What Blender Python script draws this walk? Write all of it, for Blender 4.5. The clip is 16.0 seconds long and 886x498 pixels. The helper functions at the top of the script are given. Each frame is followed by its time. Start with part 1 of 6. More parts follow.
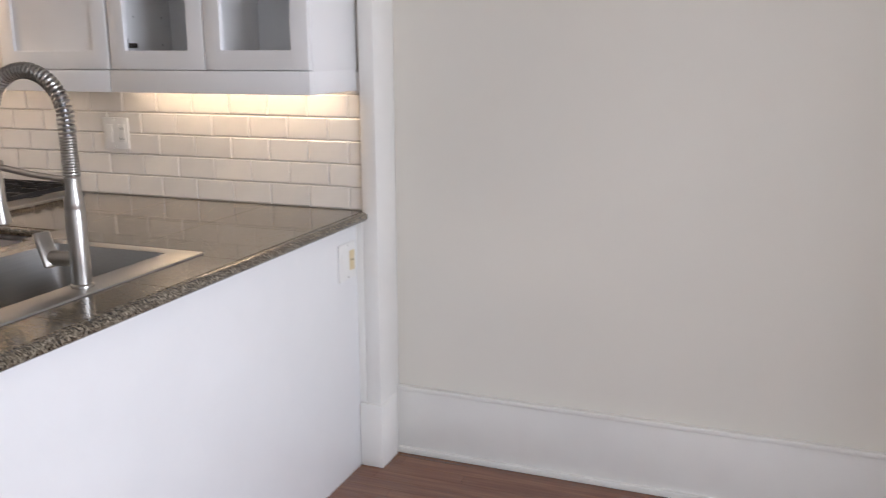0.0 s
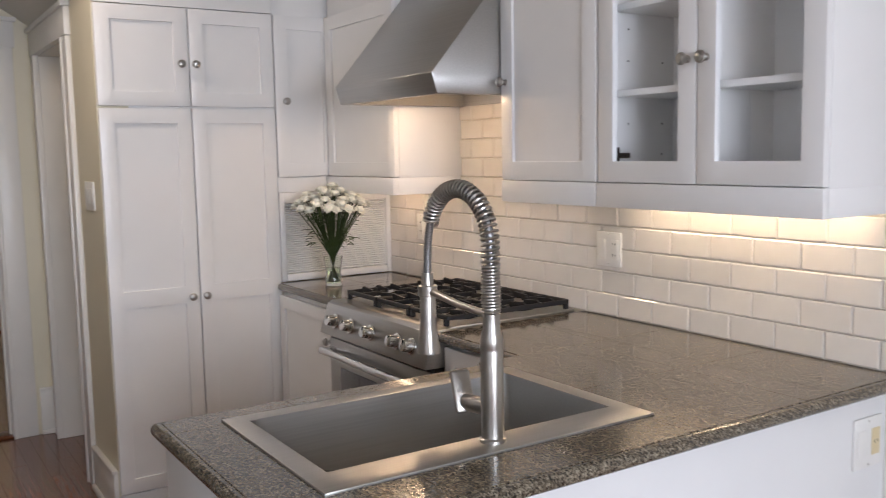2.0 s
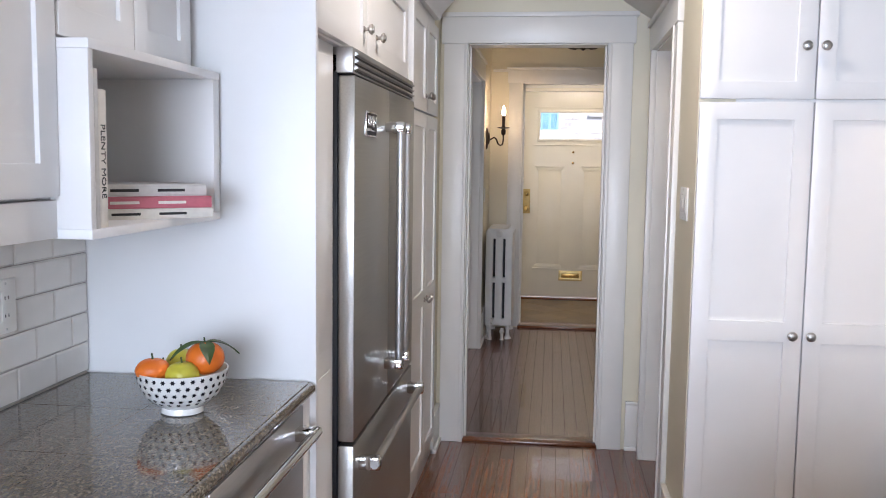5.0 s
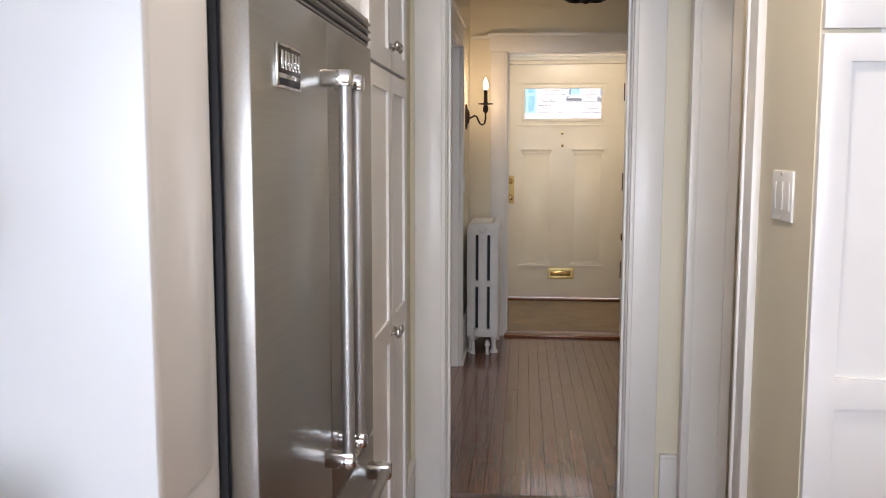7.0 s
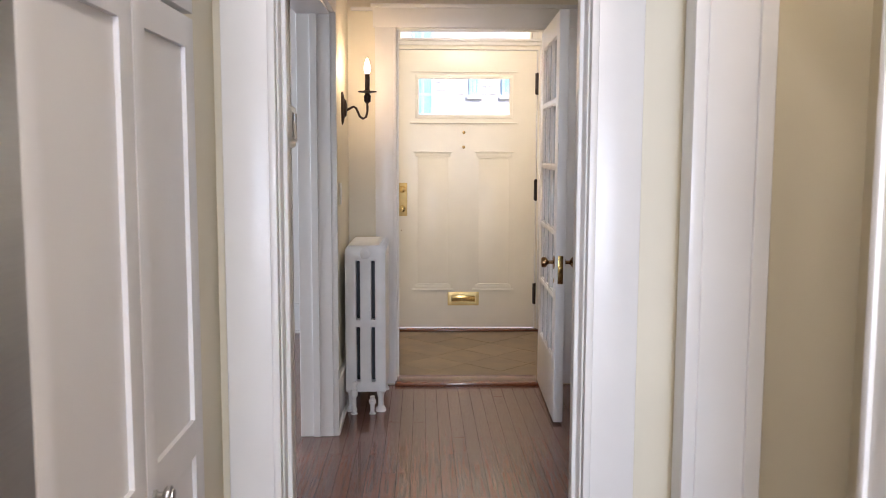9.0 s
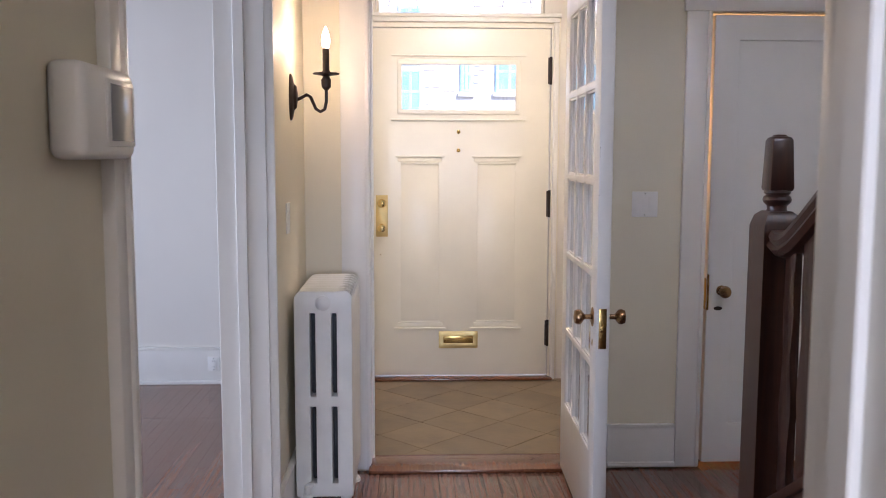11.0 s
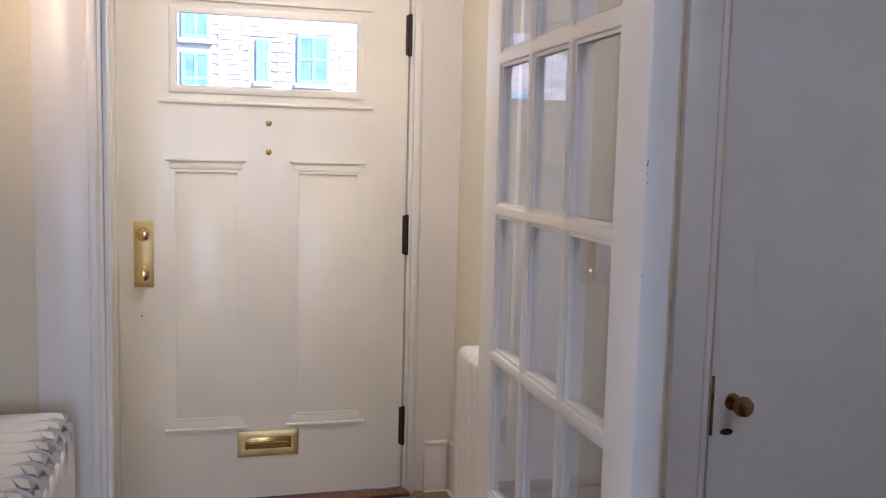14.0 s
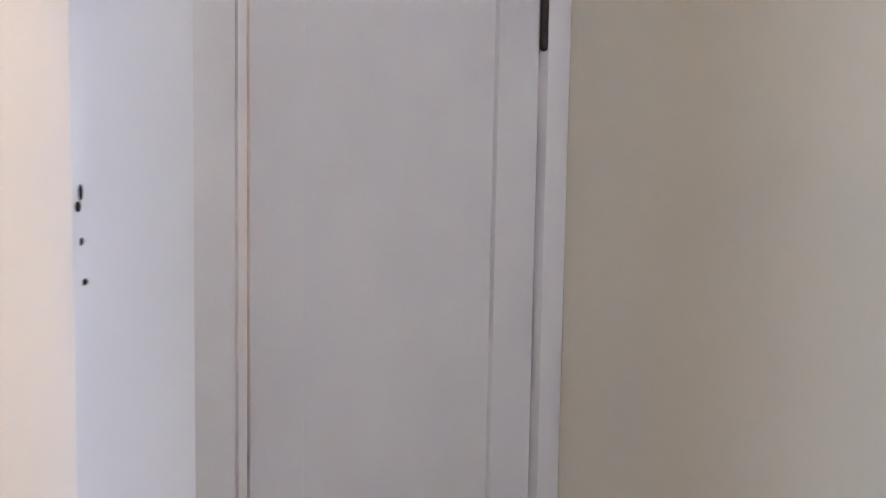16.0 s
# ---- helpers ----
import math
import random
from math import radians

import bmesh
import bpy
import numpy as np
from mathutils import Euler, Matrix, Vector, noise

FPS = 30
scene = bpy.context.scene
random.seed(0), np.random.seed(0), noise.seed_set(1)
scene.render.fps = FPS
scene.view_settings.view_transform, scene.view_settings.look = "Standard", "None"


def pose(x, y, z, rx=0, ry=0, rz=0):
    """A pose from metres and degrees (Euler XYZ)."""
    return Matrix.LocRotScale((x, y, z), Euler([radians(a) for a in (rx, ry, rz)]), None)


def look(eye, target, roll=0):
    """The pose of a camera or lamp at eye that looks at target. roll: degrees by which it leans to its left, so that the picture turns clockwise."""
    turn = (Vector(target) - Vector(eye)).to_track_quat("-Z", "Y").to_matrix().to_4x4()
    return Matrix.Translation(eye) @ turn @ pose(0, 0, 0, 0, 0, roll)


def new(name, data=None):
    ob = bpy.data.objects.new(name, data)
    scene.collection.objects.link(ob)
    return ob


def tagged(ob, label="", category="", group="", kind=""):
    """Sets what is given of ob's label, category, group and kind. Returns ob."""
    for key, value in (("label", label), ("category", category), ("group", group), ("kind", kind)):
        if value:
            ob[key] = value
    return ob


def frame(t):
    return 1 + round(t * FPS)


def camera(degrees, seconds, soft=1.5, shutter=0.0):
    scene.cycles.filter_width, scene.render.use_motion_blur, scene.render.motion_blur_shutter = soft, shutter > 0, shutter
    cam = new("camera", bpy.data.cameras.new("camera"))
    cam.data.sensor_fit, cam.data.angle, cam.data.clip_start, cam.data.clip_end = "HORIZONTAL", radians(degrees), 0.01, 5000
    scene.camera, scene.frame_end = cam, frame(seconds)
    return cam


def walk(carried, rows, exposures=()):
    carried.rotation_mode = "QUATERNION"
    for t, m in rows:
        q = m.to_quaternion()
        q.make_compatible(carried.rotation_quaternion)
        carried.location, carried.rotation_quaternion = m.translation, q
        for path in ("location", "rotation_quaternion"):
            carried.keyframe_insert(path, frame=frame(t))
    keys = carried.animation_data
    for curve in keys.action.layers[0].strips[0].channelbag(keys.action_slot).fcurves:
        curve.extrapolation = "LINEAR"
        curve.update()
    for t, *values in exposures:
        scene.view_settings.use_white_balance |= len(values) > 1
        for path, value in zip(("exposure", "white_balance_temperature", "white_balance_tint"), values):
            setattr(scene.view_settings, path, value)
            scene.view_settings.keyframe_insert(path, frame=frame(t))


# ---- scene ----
cam = camera(53.3, 16.0, soft=0.9, shutter=0.25)
PATH = [
    (0, (0.389, 0.178, 1.453), (-0.313, 1.996, 1.004), -0.3),
    (0.5, (0.324, 0.32, 1.475), (-0.648, 2.024, 1.083), -0.6),
    (1, (0.309, 0.464, 1.474), (-0.901, 2.026, 1.16), -1.2),
    (1.5, (0.313, 0.617, 1.481), (-1.165, 1.943, 1.242), -1.5),
    (2, (0.258, 0.725, 1.475), (-1.411, 1.806, 1.259), -1.1),
    (2.5, (0.152, 0.828, 1.473), (-1.636, 1.698, 1.257), -0.5),
    (3.5, (0.028, 0.968, 1.468), (-1.928, 1.328, 1.26), 0.2),
    (4, (-0.023, 1.026, 1.467), (-2.013, 1.005, 1.266), 0.6),
    (4.5, (-0.147, 1.034, 1.464), (-2.123, 0.792, 1.269), 0.8),
    (7, (-1.452, 0.88, 1.432), (-3.432, 0.699, 1.209), 0.1),
    (7.5, (-1.782, 0.916, 1.415), (-3.764, 0.776, 1.187), -0.1),
    (8, (-2.144, 0.9, 1.415), (-4.126, 0.762, 1.185), 0.1),
    (8.5, (-2.471, 0.893, 1.428), (-4.459, 0.887, 1.212), 0.1),
    (9, (-2.849, 0.904, 1.412), (-4.838, 0.952, 1.2), 0.2),
    (11.5, (-4.608, 0.945, 1.445), (-6.595, 1.037, 1.238), -0.0),
    (12, (-4.941, 0.959, 1.449), (-6.926, 1.102, 1.248), -0.2),
    (12.5, (-5.235, 0.964, 1.455), (-7.218, 1.126, 1.252), -0.1),
    (13, (-5.585, 0.925, 1.481), (-7.527, 1.354, 1.274), 1.0),
    (13.5, (-5.883, 0.903, 1.465), (-7.8, 1.434, 1.26), 1.4),
    (14, (-6.181, 0.96, 1.468), (-8.098, 1.493, 1.262), 1.4),
    (14.5, (-6.425, 0.983, 1.469), (-8.154, 1.974, 1.309), 2.5),
    (15, (-6.616, 1.056, 1.475), (-8.047, 2.444, 1.31), 0.9),
    (15.5, (-6.808, 1.258, 1.475), (-8.168, 2.713, 1.296), 0.3),
    (16, (-7.068, 1.458, 1.477), (-8.402, 2.939, 1.31), 1.0),
]
EXPOSURES = [(0, 0.0, 6500, 20), (0.5, 0.0, 6500, 20), (1.5, -0.02, 6400, 18), (2.5, 0.1, 6500, 20), (3.0, 0.14, 6450, 20), (4.0, 0.7, 5850, 18), (7, 0.78, 6250, 19), (7.5, 0.83, 6550, 20),
             (8.0, 0.98, 6650, 21), (8.5, 1.18, 6400, 21), (9, 1.25, 5950, 21), (11.5, 1.32, 5600, 24), (12.5, 1.3, 5700, 24), (13.5, 1.13, 5450, 22), (14.0, 0.98, 5350, 25),
             (14.5, 0.88, 5350, 29), (15, 1.55, 5550, 27), (15.5, 1.7, 5600, 25), (16, 1.86, 5650, 23)]
walk(cam, [(t, look(eye, target, roll)) for t, eye, target, roll in PATH], EXPOSURES)

# ---- world, sun, daylight ----
world = bpy.data.worlds.new("world")
scene.world = world
world.use_nodes = True
wn = world.node_tree
sky = wn.nodes.new("ShaderNodeTexSky")
sky.sky_type, sky.sun_disc = "NISHITA", False
sky.sun_elevation, sky.sun_rotation = radians(44), radians(45)
wn.nodes["Background"].inputs[1].default_value = 0.15
wn.links.new(sky.outputs[0], wn.nodes["Background"].inputs[0])


def lamp(name, kind, energy, colour, m, size=None, size_y=None, angle=None, radius=None, spread=None):
    data = bpy.data.lights.new(name, kind)
    data.energy, data.color = energy, colour
    if kind == "AREA":
        data.shape, data.size, data.size_y = "RECTANGLE", size, size_y
        if spread:
            data.spread = radians(spread)
    if angle:
        data.angle = angle
    if radius:
        data.shadow_soft_size = radius
    ob = new(name, data)
    ob.matrix_world = m
    return ob


DAY = (0.8, 0.9, 1.0)
WARM = (1.0, 0.7, 0.42)
lamp("sun", "SUN", 5.0, (1.0, 0.95, 0.88), look((22, 22, 30), (0, 0, 0)), angle=radians(3))
# daylight in the openings of unseen windows behind the walker and beside the hall
lamp("daylight_dining_east", "AREA", 125, DAY, look((2.93, 0.7, 1.55), (0, 0.8, 1.2)), 2.0, 1.5)
lamp("daylight_dining_south", "AREA", 22, DAY, look((1.2, -2.43, 1.55), (1.0, 0, 1.2)), 2.2, 1.5)
lamp("daylight_living_south", "AREA", 42, DAY, look((-6.6, -3.43, 1.55), (-6.6, 0, 1.2)), 2.2, 1.4)
# no opening is built here: fill added to brighten the closet door and stairs
lamp("stair_daylight_fill", "AREA", 10.5, (0.95, 0.96, 1.0), look((-5.06, 2.6, 3.2), (-7.2, 2.4, 1.2)), 0.7, 0.9)
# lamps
# unseen lamp, assumed from the warm tint, brightens the west end cabinets
lamp("kitchen_ceiling_fill", "AREA", 9, (1.0, 0.87, 0.7), look((-3.0, 1.02, 2.55), (-3.0, 1.02, 0)), 0.14, 0.14)
# unseen point light with no fixture, added to brighten passage and facing cabinets
lamp("passage_fill", "POINT", 1.6, (1.0, 0.88, 0.74), pose(-4.3, 1.8, 2.3), radius=0.06)
lamp("vestibule_ceiling_glow", "AREA", 8.3, (1.0, 0.86, 0.69), look((-8.68, 1.3, 2.64), (-8.9, 1.3, 0)), 0.35, 0.35)
lamp("sconce_glow", "POINT", 1.6, WARM, pose(-7.8, 0.602, 1.89), radius=0.018)
lamp("closet_glow", "POINT", 6, (1.0, 0.5, 0.18), pose(-8.6, 2.5, 1.6), radius=0.05)
lamp("hood_glow", "POINT", 3.6, WARM, pose(-2.45, 2.38, 1.695), radius=0.03)
lamp("cabinet_glow_right", "AREA", 1.5, (1.0, 0.8, 0.54), look((-1.38, 2.72, 1.362), (-1.38, 2.75, 0.9)), 0.8, 0.03)
lamp("cabinet_glow_left", "AREA", 0.75, WARM, look((-3.1, 2.66, 1.362), (-3.1, 2.7, 0.9)), 0.4, 0.04)

# ---- materials ----


def material(name, colour, rough=0.5, metal=0.0, noise_scale=6.0, vary=0.06, bump=0.0, bump_scale=120.0, coat=0.0, dark=None, stretch=None,
             random_piece=0.0, spec=0.5):
    m = bpy.data.materials.new(name)
    m.use_nodes = True
    t = m.node_tree
    b = t.nodes["Principled BSDF"]
    co = t.nodes.new("ShaderNodeTexCoord")
    src = co.outputs["Object"]
    if stretch:
        mp = t.nodes.new("ShaderNodeMapping")
        mp.inputs["Scale"].default_value = stretch
        t.links.new(src, mp.inputs[0])
        src = mp.outputs[0]
    n1 = t.nodes.new("ShaderNodeTexNoise")
    n1.inputs["Scale"].default_value, n1.inputs["Detail"].default_value = noise_scale, 6
    t.links.new(src, n1.inputs["Vector"])
    ramp = t.nodes.new("ShaderNodeValToRGB")
    lo = dark if dark else tuple(c * (1 - vary) for c in colour)
    hi = colour if dark else tuple(min(1, c * (1 + vary)) for c in colour)
    ramp.color_ramp.elements[0].position, ramp.color_ramp.elements[1].position = 0.32, 0.68
    ramp.color_ramp.elements[0].color, ramp.color_ramp.elements[1].color = (*lo, 1), (*hi, 1)
    t.links.new(n1.outputs["Fac"], ramp.inputs[0])
    out = ramp.outputs[0]
    if random_piece:
        info = t.nodes.new("ShaderNodeObjectInfo")
        geo = t.nodes.new("ShaderNodeNewGeometry")
        add = t.nodes.new("ShaderNodeMath")
        add.operation = "ADD"
        t.links.new(info.outputs["Random"], add.inputs[0])
        t.links.new(geo.outputs["Random Per Island"], add.inputs[1])
        fr = t.nodes.new("ShaderNodeMath")
        fr.operation = "FRACT"
        t.links.new(add.outputs[0], fr.inputs[0])
        rng = t.nodes.new("ShaderNodeMapRange")
        rng.inputs["To Min"].default_value, rng.inputs["To Max"].default_value = 1 - random_piece, 1 + random_piece
        t.links.new(fr.outputs[0], rng.inputs[0])
        hsv = t.nodes.new("ShaderNodeHueSaturation")
        t.links.new(rng.outputs[0], hsv.inputs["Value"])
        t.links.new(out, hsv.inputs["Color"])
        out = hsv.outputs[0]
    t.links.new(out, b.inputs["Base Color"])
    b.inputs["Metallic"].default_value = metal
    b.inputs["Coat Weight"].default_value = coat
    b.inputs["Specular IOR Level"].default_value = spec
    rr = t.nodes.new("ShaderNodeMapRange")
    rr.inputs["To Min"].default_value, rr.inputs["To Max"].default_value = max(0.02, rough * 0.85), min(1, rough * 1.15)
    n2 = t.nodes.new("ShaderNodeTexNoise")
    n2.inputs["Scale"].default_value, n2.inputs["Detail"].default_value = bump_scale, 4
    t.links.new(src, n2.inputs["Vector"])
    t.links.new(n1.outputs["Fac"], rr.inputs[0])
    t.links.new(rr.outputs[0], b.inputs["Roughness"])
    if bump:
        bp = t.nodes.new("ShaderNodeBump")
        bp.inputs["Strength"].default_value, bp.inputs["Distance"].default_value = bump, 0.002
        t.links.new(n2.outputs["Fac"], bp.inputs["Height"])
        t.links.new(bp.outputs[0], b.inputs["Normal"])
    return m


def wood(name, light, dark, rough, along="x", scale=1.0, coat=0.2, random_piece=0.2, bump=0.15):
    """Fine grain that runs along one axis, with open pores and a difference from board to board."""
    m = material(name, light, rough, 0, 5 * scale, dark=dark, coat=coat, random_piece=random_piece, bump=bump, bump_scale=45 * scale,
                 stretch={"x": (0.7, 14, 14), "y": (14, 0.7, 14), "z": (14, 14, 0.7)}[along])
    t = m.node_tree
    info = [n for n in t.nodes if n.bl_idname == "ShaderNodeObjectInfo"]
    if info:
        mp = [n for n in t.nodes if n.bl_idname == "ShaderNodeMapping"][0]
        mul = t.nodes.new("ShaderNodeVectorMath")
        mul.operation = "SCALE"
        mul.inputs[0].default_value = (37.0, 91.0, 13.0)
        t.links.new(info[0].outputs["Random"], mul.inputs["Scale"])
        t.links.new(mul.outputs[0], mp.inputs["Location"])
    return m


def granite(name):
    m = material(name, (0.1, 0.09, 0.07), 0.12, 0, 90, coat=0.3, spec=0.5)
    t = m.node_tree
    b = t.nodes["Principled BSDF"]
    co = [n for n in t.nodes if n.bl_idname == "ShaderNodeTexCoord"][0]
    v = t.nodes.new("ShaderNodeTexVoronoi")
    v.inputs["Scale"].default_value = 290
    n = t.nodes.new("ShaderNodeTexNoise")
    n.inputs["Scale"].default_value, n.inputs["Detail"].default_value, n.inputs["Roughness"].default_value = 120, 8, 0.75
    t.links.new(co.outputs["Object"], v.inputs["Vector"])
    t.links.new(co.outputs["Object"], n.inputs["Vector"])
    mix = t.nodes.new("ShaderNodeMath")
    mix.operation = "MULTIPLY_ADD"
    mix.inputs[1].default_value = 0.35
    sep = t.nodes.new("ShaderNodeSeparateColor")
    t.links.new(v.outputs["Color"], sep.inputs[0])
    t.links.new(sep.outputs[0], mix.inputs[0])
    sub = t.nodes.new("ShaderNodeMath")
    sub.operation = "SUBTRACT"
    sub.inputs[1].default_value = 0.17
    t.links.new(n.outputs["Fac"], sub.inputs[0])
    t.links.new(sub.outputs[0], mix.inputs[2])
    r = t.nodes.new("ShaderNodeValToRGB")
    cols = [(0.28, (0.012, 0.012, 0.011)), (0.42, (0.058, 0.045, 0.03)), (0.52, (0.13, 0.105, 0.074)), (0.62, (0.19, 0.163, 0.12)), (0.75, (0.33, 0.28, 0.21))]
    while len(r.color_ramp.elements) < len(cols):
        r.color_ramp.elements.new(0.5)
    for e, (p, c) in zip(r.color_ramp.elements, cols):
        e.position, e.color = p, (*c, 1)
    t.links.new(mix.outputs[0], r.inputs[0])
    t.links.new(r.outputs[0], b.inputs["Base Color"])
    return m


def steel(name, along="z", rough=0.28, colour=(0.58, 0.57, 0.55)):
    m = material(name, colour, rough, 1.0, 3, vary=0.05, bump=0.06, bump_scale=14,
                 stretch={"x": (1, 60, 60), "y": (60, 1, 60), "z": (60, 60, 1)}[along])
    b = m.node_tree.nodes["Principled BSDF"]
    b.inputs["Anisotropic"].default_value = 0.4
    return m


def glass(name, tint=(1, 1, 1), rough=0.0):
    m = bpy.data.materials.new(name)
    m.use_nodes = True
    b = m.node_tree.nodes["Principled BSDF"]
    b.inputs["Base Color"].default_value = (*tint, 1)
    b.inputs["Transmission Weight"].default_value = 1
    b.inputs["Roughness"].default_value = rough
    b.inputs["IOR"].default_value = 1.45
    return m


def glow(name, colour, strength):
    m = bpy.data.materials.new(name)
    m.use_nodes = True
    b = m.node_tree.nodes["Principled BSDF"]
    b.inputs["Base Color"].default_value = (*colour, 1)
    b.inputs["Emission Color"].default_value = (*colour, 1)
    b.inputs["Emission Strength"].default_value = strength
    return m


PAINT_DINING = material("dining_wall_paint", (0.7, 0.665, 0.59), 0.55, 0, 1.2, 0.025, 0.05, 260)
PAINT_CREAM = material("cream_wall_paint", (0.74, 0.69, 0.54), 0.55, 0, 1.5, 0.03, 0.06, 240)
PAINT_LIVING = material("living_wall_paint", (0.72, 0.69, 0.63), 0.55, 0, 1.5, 0.03, 0.05, 240)
CEIL_PAINT = material("ceiling_paint", (0.74, 0.72, 0.66), 0.7, 0, 1.5, 0.03, 0.08, 200)
TRIM = material("trim_paint", (0.77, 0.755, 0.71), 0.32, 0, 5, 0.025, 0.1, 60)
CABINET = material("cabinet_paint", (0.79, 0.785, 0.77), 0.3, 0, 4, 0.02, 0.04, 150)
PANEL = material("panel_paint", (0.79, 0.79, 0.78), 0.35, 0, 4, 0.02, 0.03, 150)
DOOR_CREAM = material("door_paint", (0.78, 0.74, 0.62), 0.3, 0, 4, 0.03, 0.12, 70)
RAD_PAINT = material("radiator_paint", (0.76, 0.75, 0.71), 0.33, 0, 12, 0.04, 0.3, 55)
TILE = material("white_glazed_tile", (0.74, 0.71, 0.66), 0.1, 0, 9, 0.04, 0.05, 30, coat=0.4, random_piece=0.05)
GROUT = material("grout", (0.6, 0.55, 0.47), 0.8, 0, 40, 0.1, 0.3, 300)
GRANITE = granite("speckled_granite")
STEEL_V = steel("brushed_steel_upright", "x", 0.34, (0.46, 0.45, 0.42))
STEEL_H = steel("brushed_steel_level", "x", 0.34, (0.47, 0.46, 0.44))
STEEL_Y = steel("brushed_steel_sink", "y", 0.36, (0.45, 0.44, 0.42))
STEEL_BAR = steel("brushed_steel_bar", "z", 0.42, (0.5, 0.49, 0.47))
CHROME = material("polished_chrome", (0.72, 0.71, 0.69), 0.08, 1, 10, 0.03)
NICKEL = material("brushed_nickel", (0.45, 0.43, 0.4), 0.3, 1, 20, 0.06, 0.05, 200)
BRASS = material("aged_brass", (0.5, 0.34, 0.12), 0.25, 1, 22, 0.15, 0.05, 120)
AGED_BRASS = material("aged_brass", (0.4, 0.25, 0.12), 0.26, 1, 25, dark=(0.28, 0.16, 0.08))
BRASS_BRIGHT = material("bright_brass", (0.78, 0.58, 0.24), 0.18, 1, 22, 0.08)
BRASS_SATIN = material("satin_brass", (0.62, 0.47, 0.2), 0.42, 1, 22, 0.08)
BRONZE = material("dark_bronze", (0.045, 0.032, 0.025), 0.4, 0.7, 30, 0.2, 0.1, 90)
# iron of grates and burners; its black also paints the shade in radiator slots
IRON_AND_SLOT_SHADE = material("cast_iron_and_slot_shade", (0.012, 0.012, 0.013), 0.5, 0, 40, 0.2, 0.3, 220)
BLACK = material("black_rubber", (0.012, 0.012, 0.015), 0.5, 0, 30, 0.2)
DARKGLASS = material("oven_glass", (0.02, 0.021, 0.024), 0.06, 0, 10, 0.1, coat=0.5)
OAK = wood("oak_floor", (0.2, 0.076, 0.034), (0.13, 0.046, 0.021), 0.22, "x", 1.0, 0.4, 0.16)
OAK_HALL = wood("oak_hall_floor", (0.175, 0.082, 0.054), (0.12, 0.054, 0.036), 0.22, "x", 1.0, 0.35, 0.12)
MAHOGANY = wood("dark_mahogany", (0.05, 0.017, 0.009), (0.02, 0.007, 0.005), 0.3, "z", 1.0, 0.12, 0.0)
SLATE = material("brown_slate_tile", (0.25, 0.185, 0.11), 0.45, 0, 6, dark=(0.17, 0.125, 0.075), bump=0.4, bump_scale=40, random_piece=0.14)
SLATE_GROUT = material("slate_grout", (0.2, 0.15, 0.092), 0.85, 0, 40, 0.1, 0.3, 300)
PLASTIC = material("white_plastic", (0.8, 0.79, 0.75), 0.3, 0, 20, 0.01)
BEIGE_PLASTIC = material("ivory_plastic", (0.72, 0.6, 0.36), 0.35, 0, 20, 0.02)
GREY_SCREEN = material("grey_screen", (0.25, 0.25, 0.25), 0.15, 0, 10, 0.03)
RED = material("red_enamel", (0.5, 0.02, 0.03), 0.25, 0, 20, 0.05)
GLASS = glass("clear_glass")
OLD_GLASS = glass("wavy_old_glass")
OLD_GLASS.node_tree.nodes["Principled BSDF"].inputs["IOR"].default_value = 1.58
VASE_GLASS = glass("vase_glass", (0.95, 0.98, 0.93))
WATER = glass("water_in_vase", (0.85, 0.92, 0.75))
CERAMIC = material("white_ceramic", (0.78, 0.77, 0.73), 0.15, 0, 20, 0.02, coat=0.3)
BLACK_GLAZE = material("black_glaze", (0.02, 0.02, 0.025), 0.2, 0, 20, 0.1)
ORANGE = material("orange_peel", (0.75, 0.17, 0.015), 0.4, 0, 14, 0.12, 0.5, 260)
YELLOWGREEN = material("pear_skin", (0.55, 0.5, 0.05), 0.4, 0, 10, 0.2, 0.2, 200)
LEAF = material("leaf_green", (0.05, 0.09, 0.025), 0.45, 0, 30, 0.3, 0.2, 120)
STEM = material("stem_green", (0.035, 0.06, 0.016), 0.5, 0, 30, 0.25)
PETAL = material("white_petal", (0.82, 0.81, 0.72), 0.6, 0, 60, 0.05)
PAPER = material("book_pages", (0.75, 0.72, 0.64), 0.8, 0, 60, 0.06, stretch=(1, 1, 60))
PINK = material("pink_book_cloth", (0.55, 0.16, 0.2), 0.55, 0, 60, 0.06)
GREYBOOK = material("grey_book_cover", (0.6, 0.59, 0.56), 0.5, 0, 60, 0.06)
CREAMBOOK = material("cream_book_cover", (0.76, 0.73, 0.66), 0.5, 0, 60, 0.05)
INK = material("black_ink", (0.02, 0.02, 0.02), 0.6, 0, 60, 0.1)
BULB = glow("candle_bulb", (1.0, 0.72, 0.4), 30)
HOOD_LAMP = glow("hood_lamp", (1.0, 0.78, 0.5), 25)
UNDERCAB = glow("cabinet_lamp_strip", (1.0, 0.75, 0.45), 5)
BRICK = material("outside_brick", (0.74, 0.68, 0.62), 0.85, 0, 3, 0.15, 0.4, 60, random_piece=0.25)
MORTAR = material("outside_mortar", (0.72, 0.69, 0.65), 0.9, 0, 20, 0.1)
STONE = material("outside_stone", (0.6, 0.58, 0.54), 0.85, 0, 6, 0.1, 0.3, 60)
WIN_BLUE = material("outside_window_paint", (0.34, 0.56, 0.66), 0.5, 0, 6, 0.1)
OUT_PANE = material("outside_pane", (0.24, 0.44, 0.53), 0.2, 0, 4, 0.2)
ASPHALT = material("asphalt", (0.05, 0.05, 0.05), 0.9, 0, 60, 0.3, 0.4, 200)
LEAD = material("lead_came", (0.03, 0.03, 0.035), 0.5, 0.5, 30, 0.1)

# ---- mesh helpers ----
ORIGIN = {}


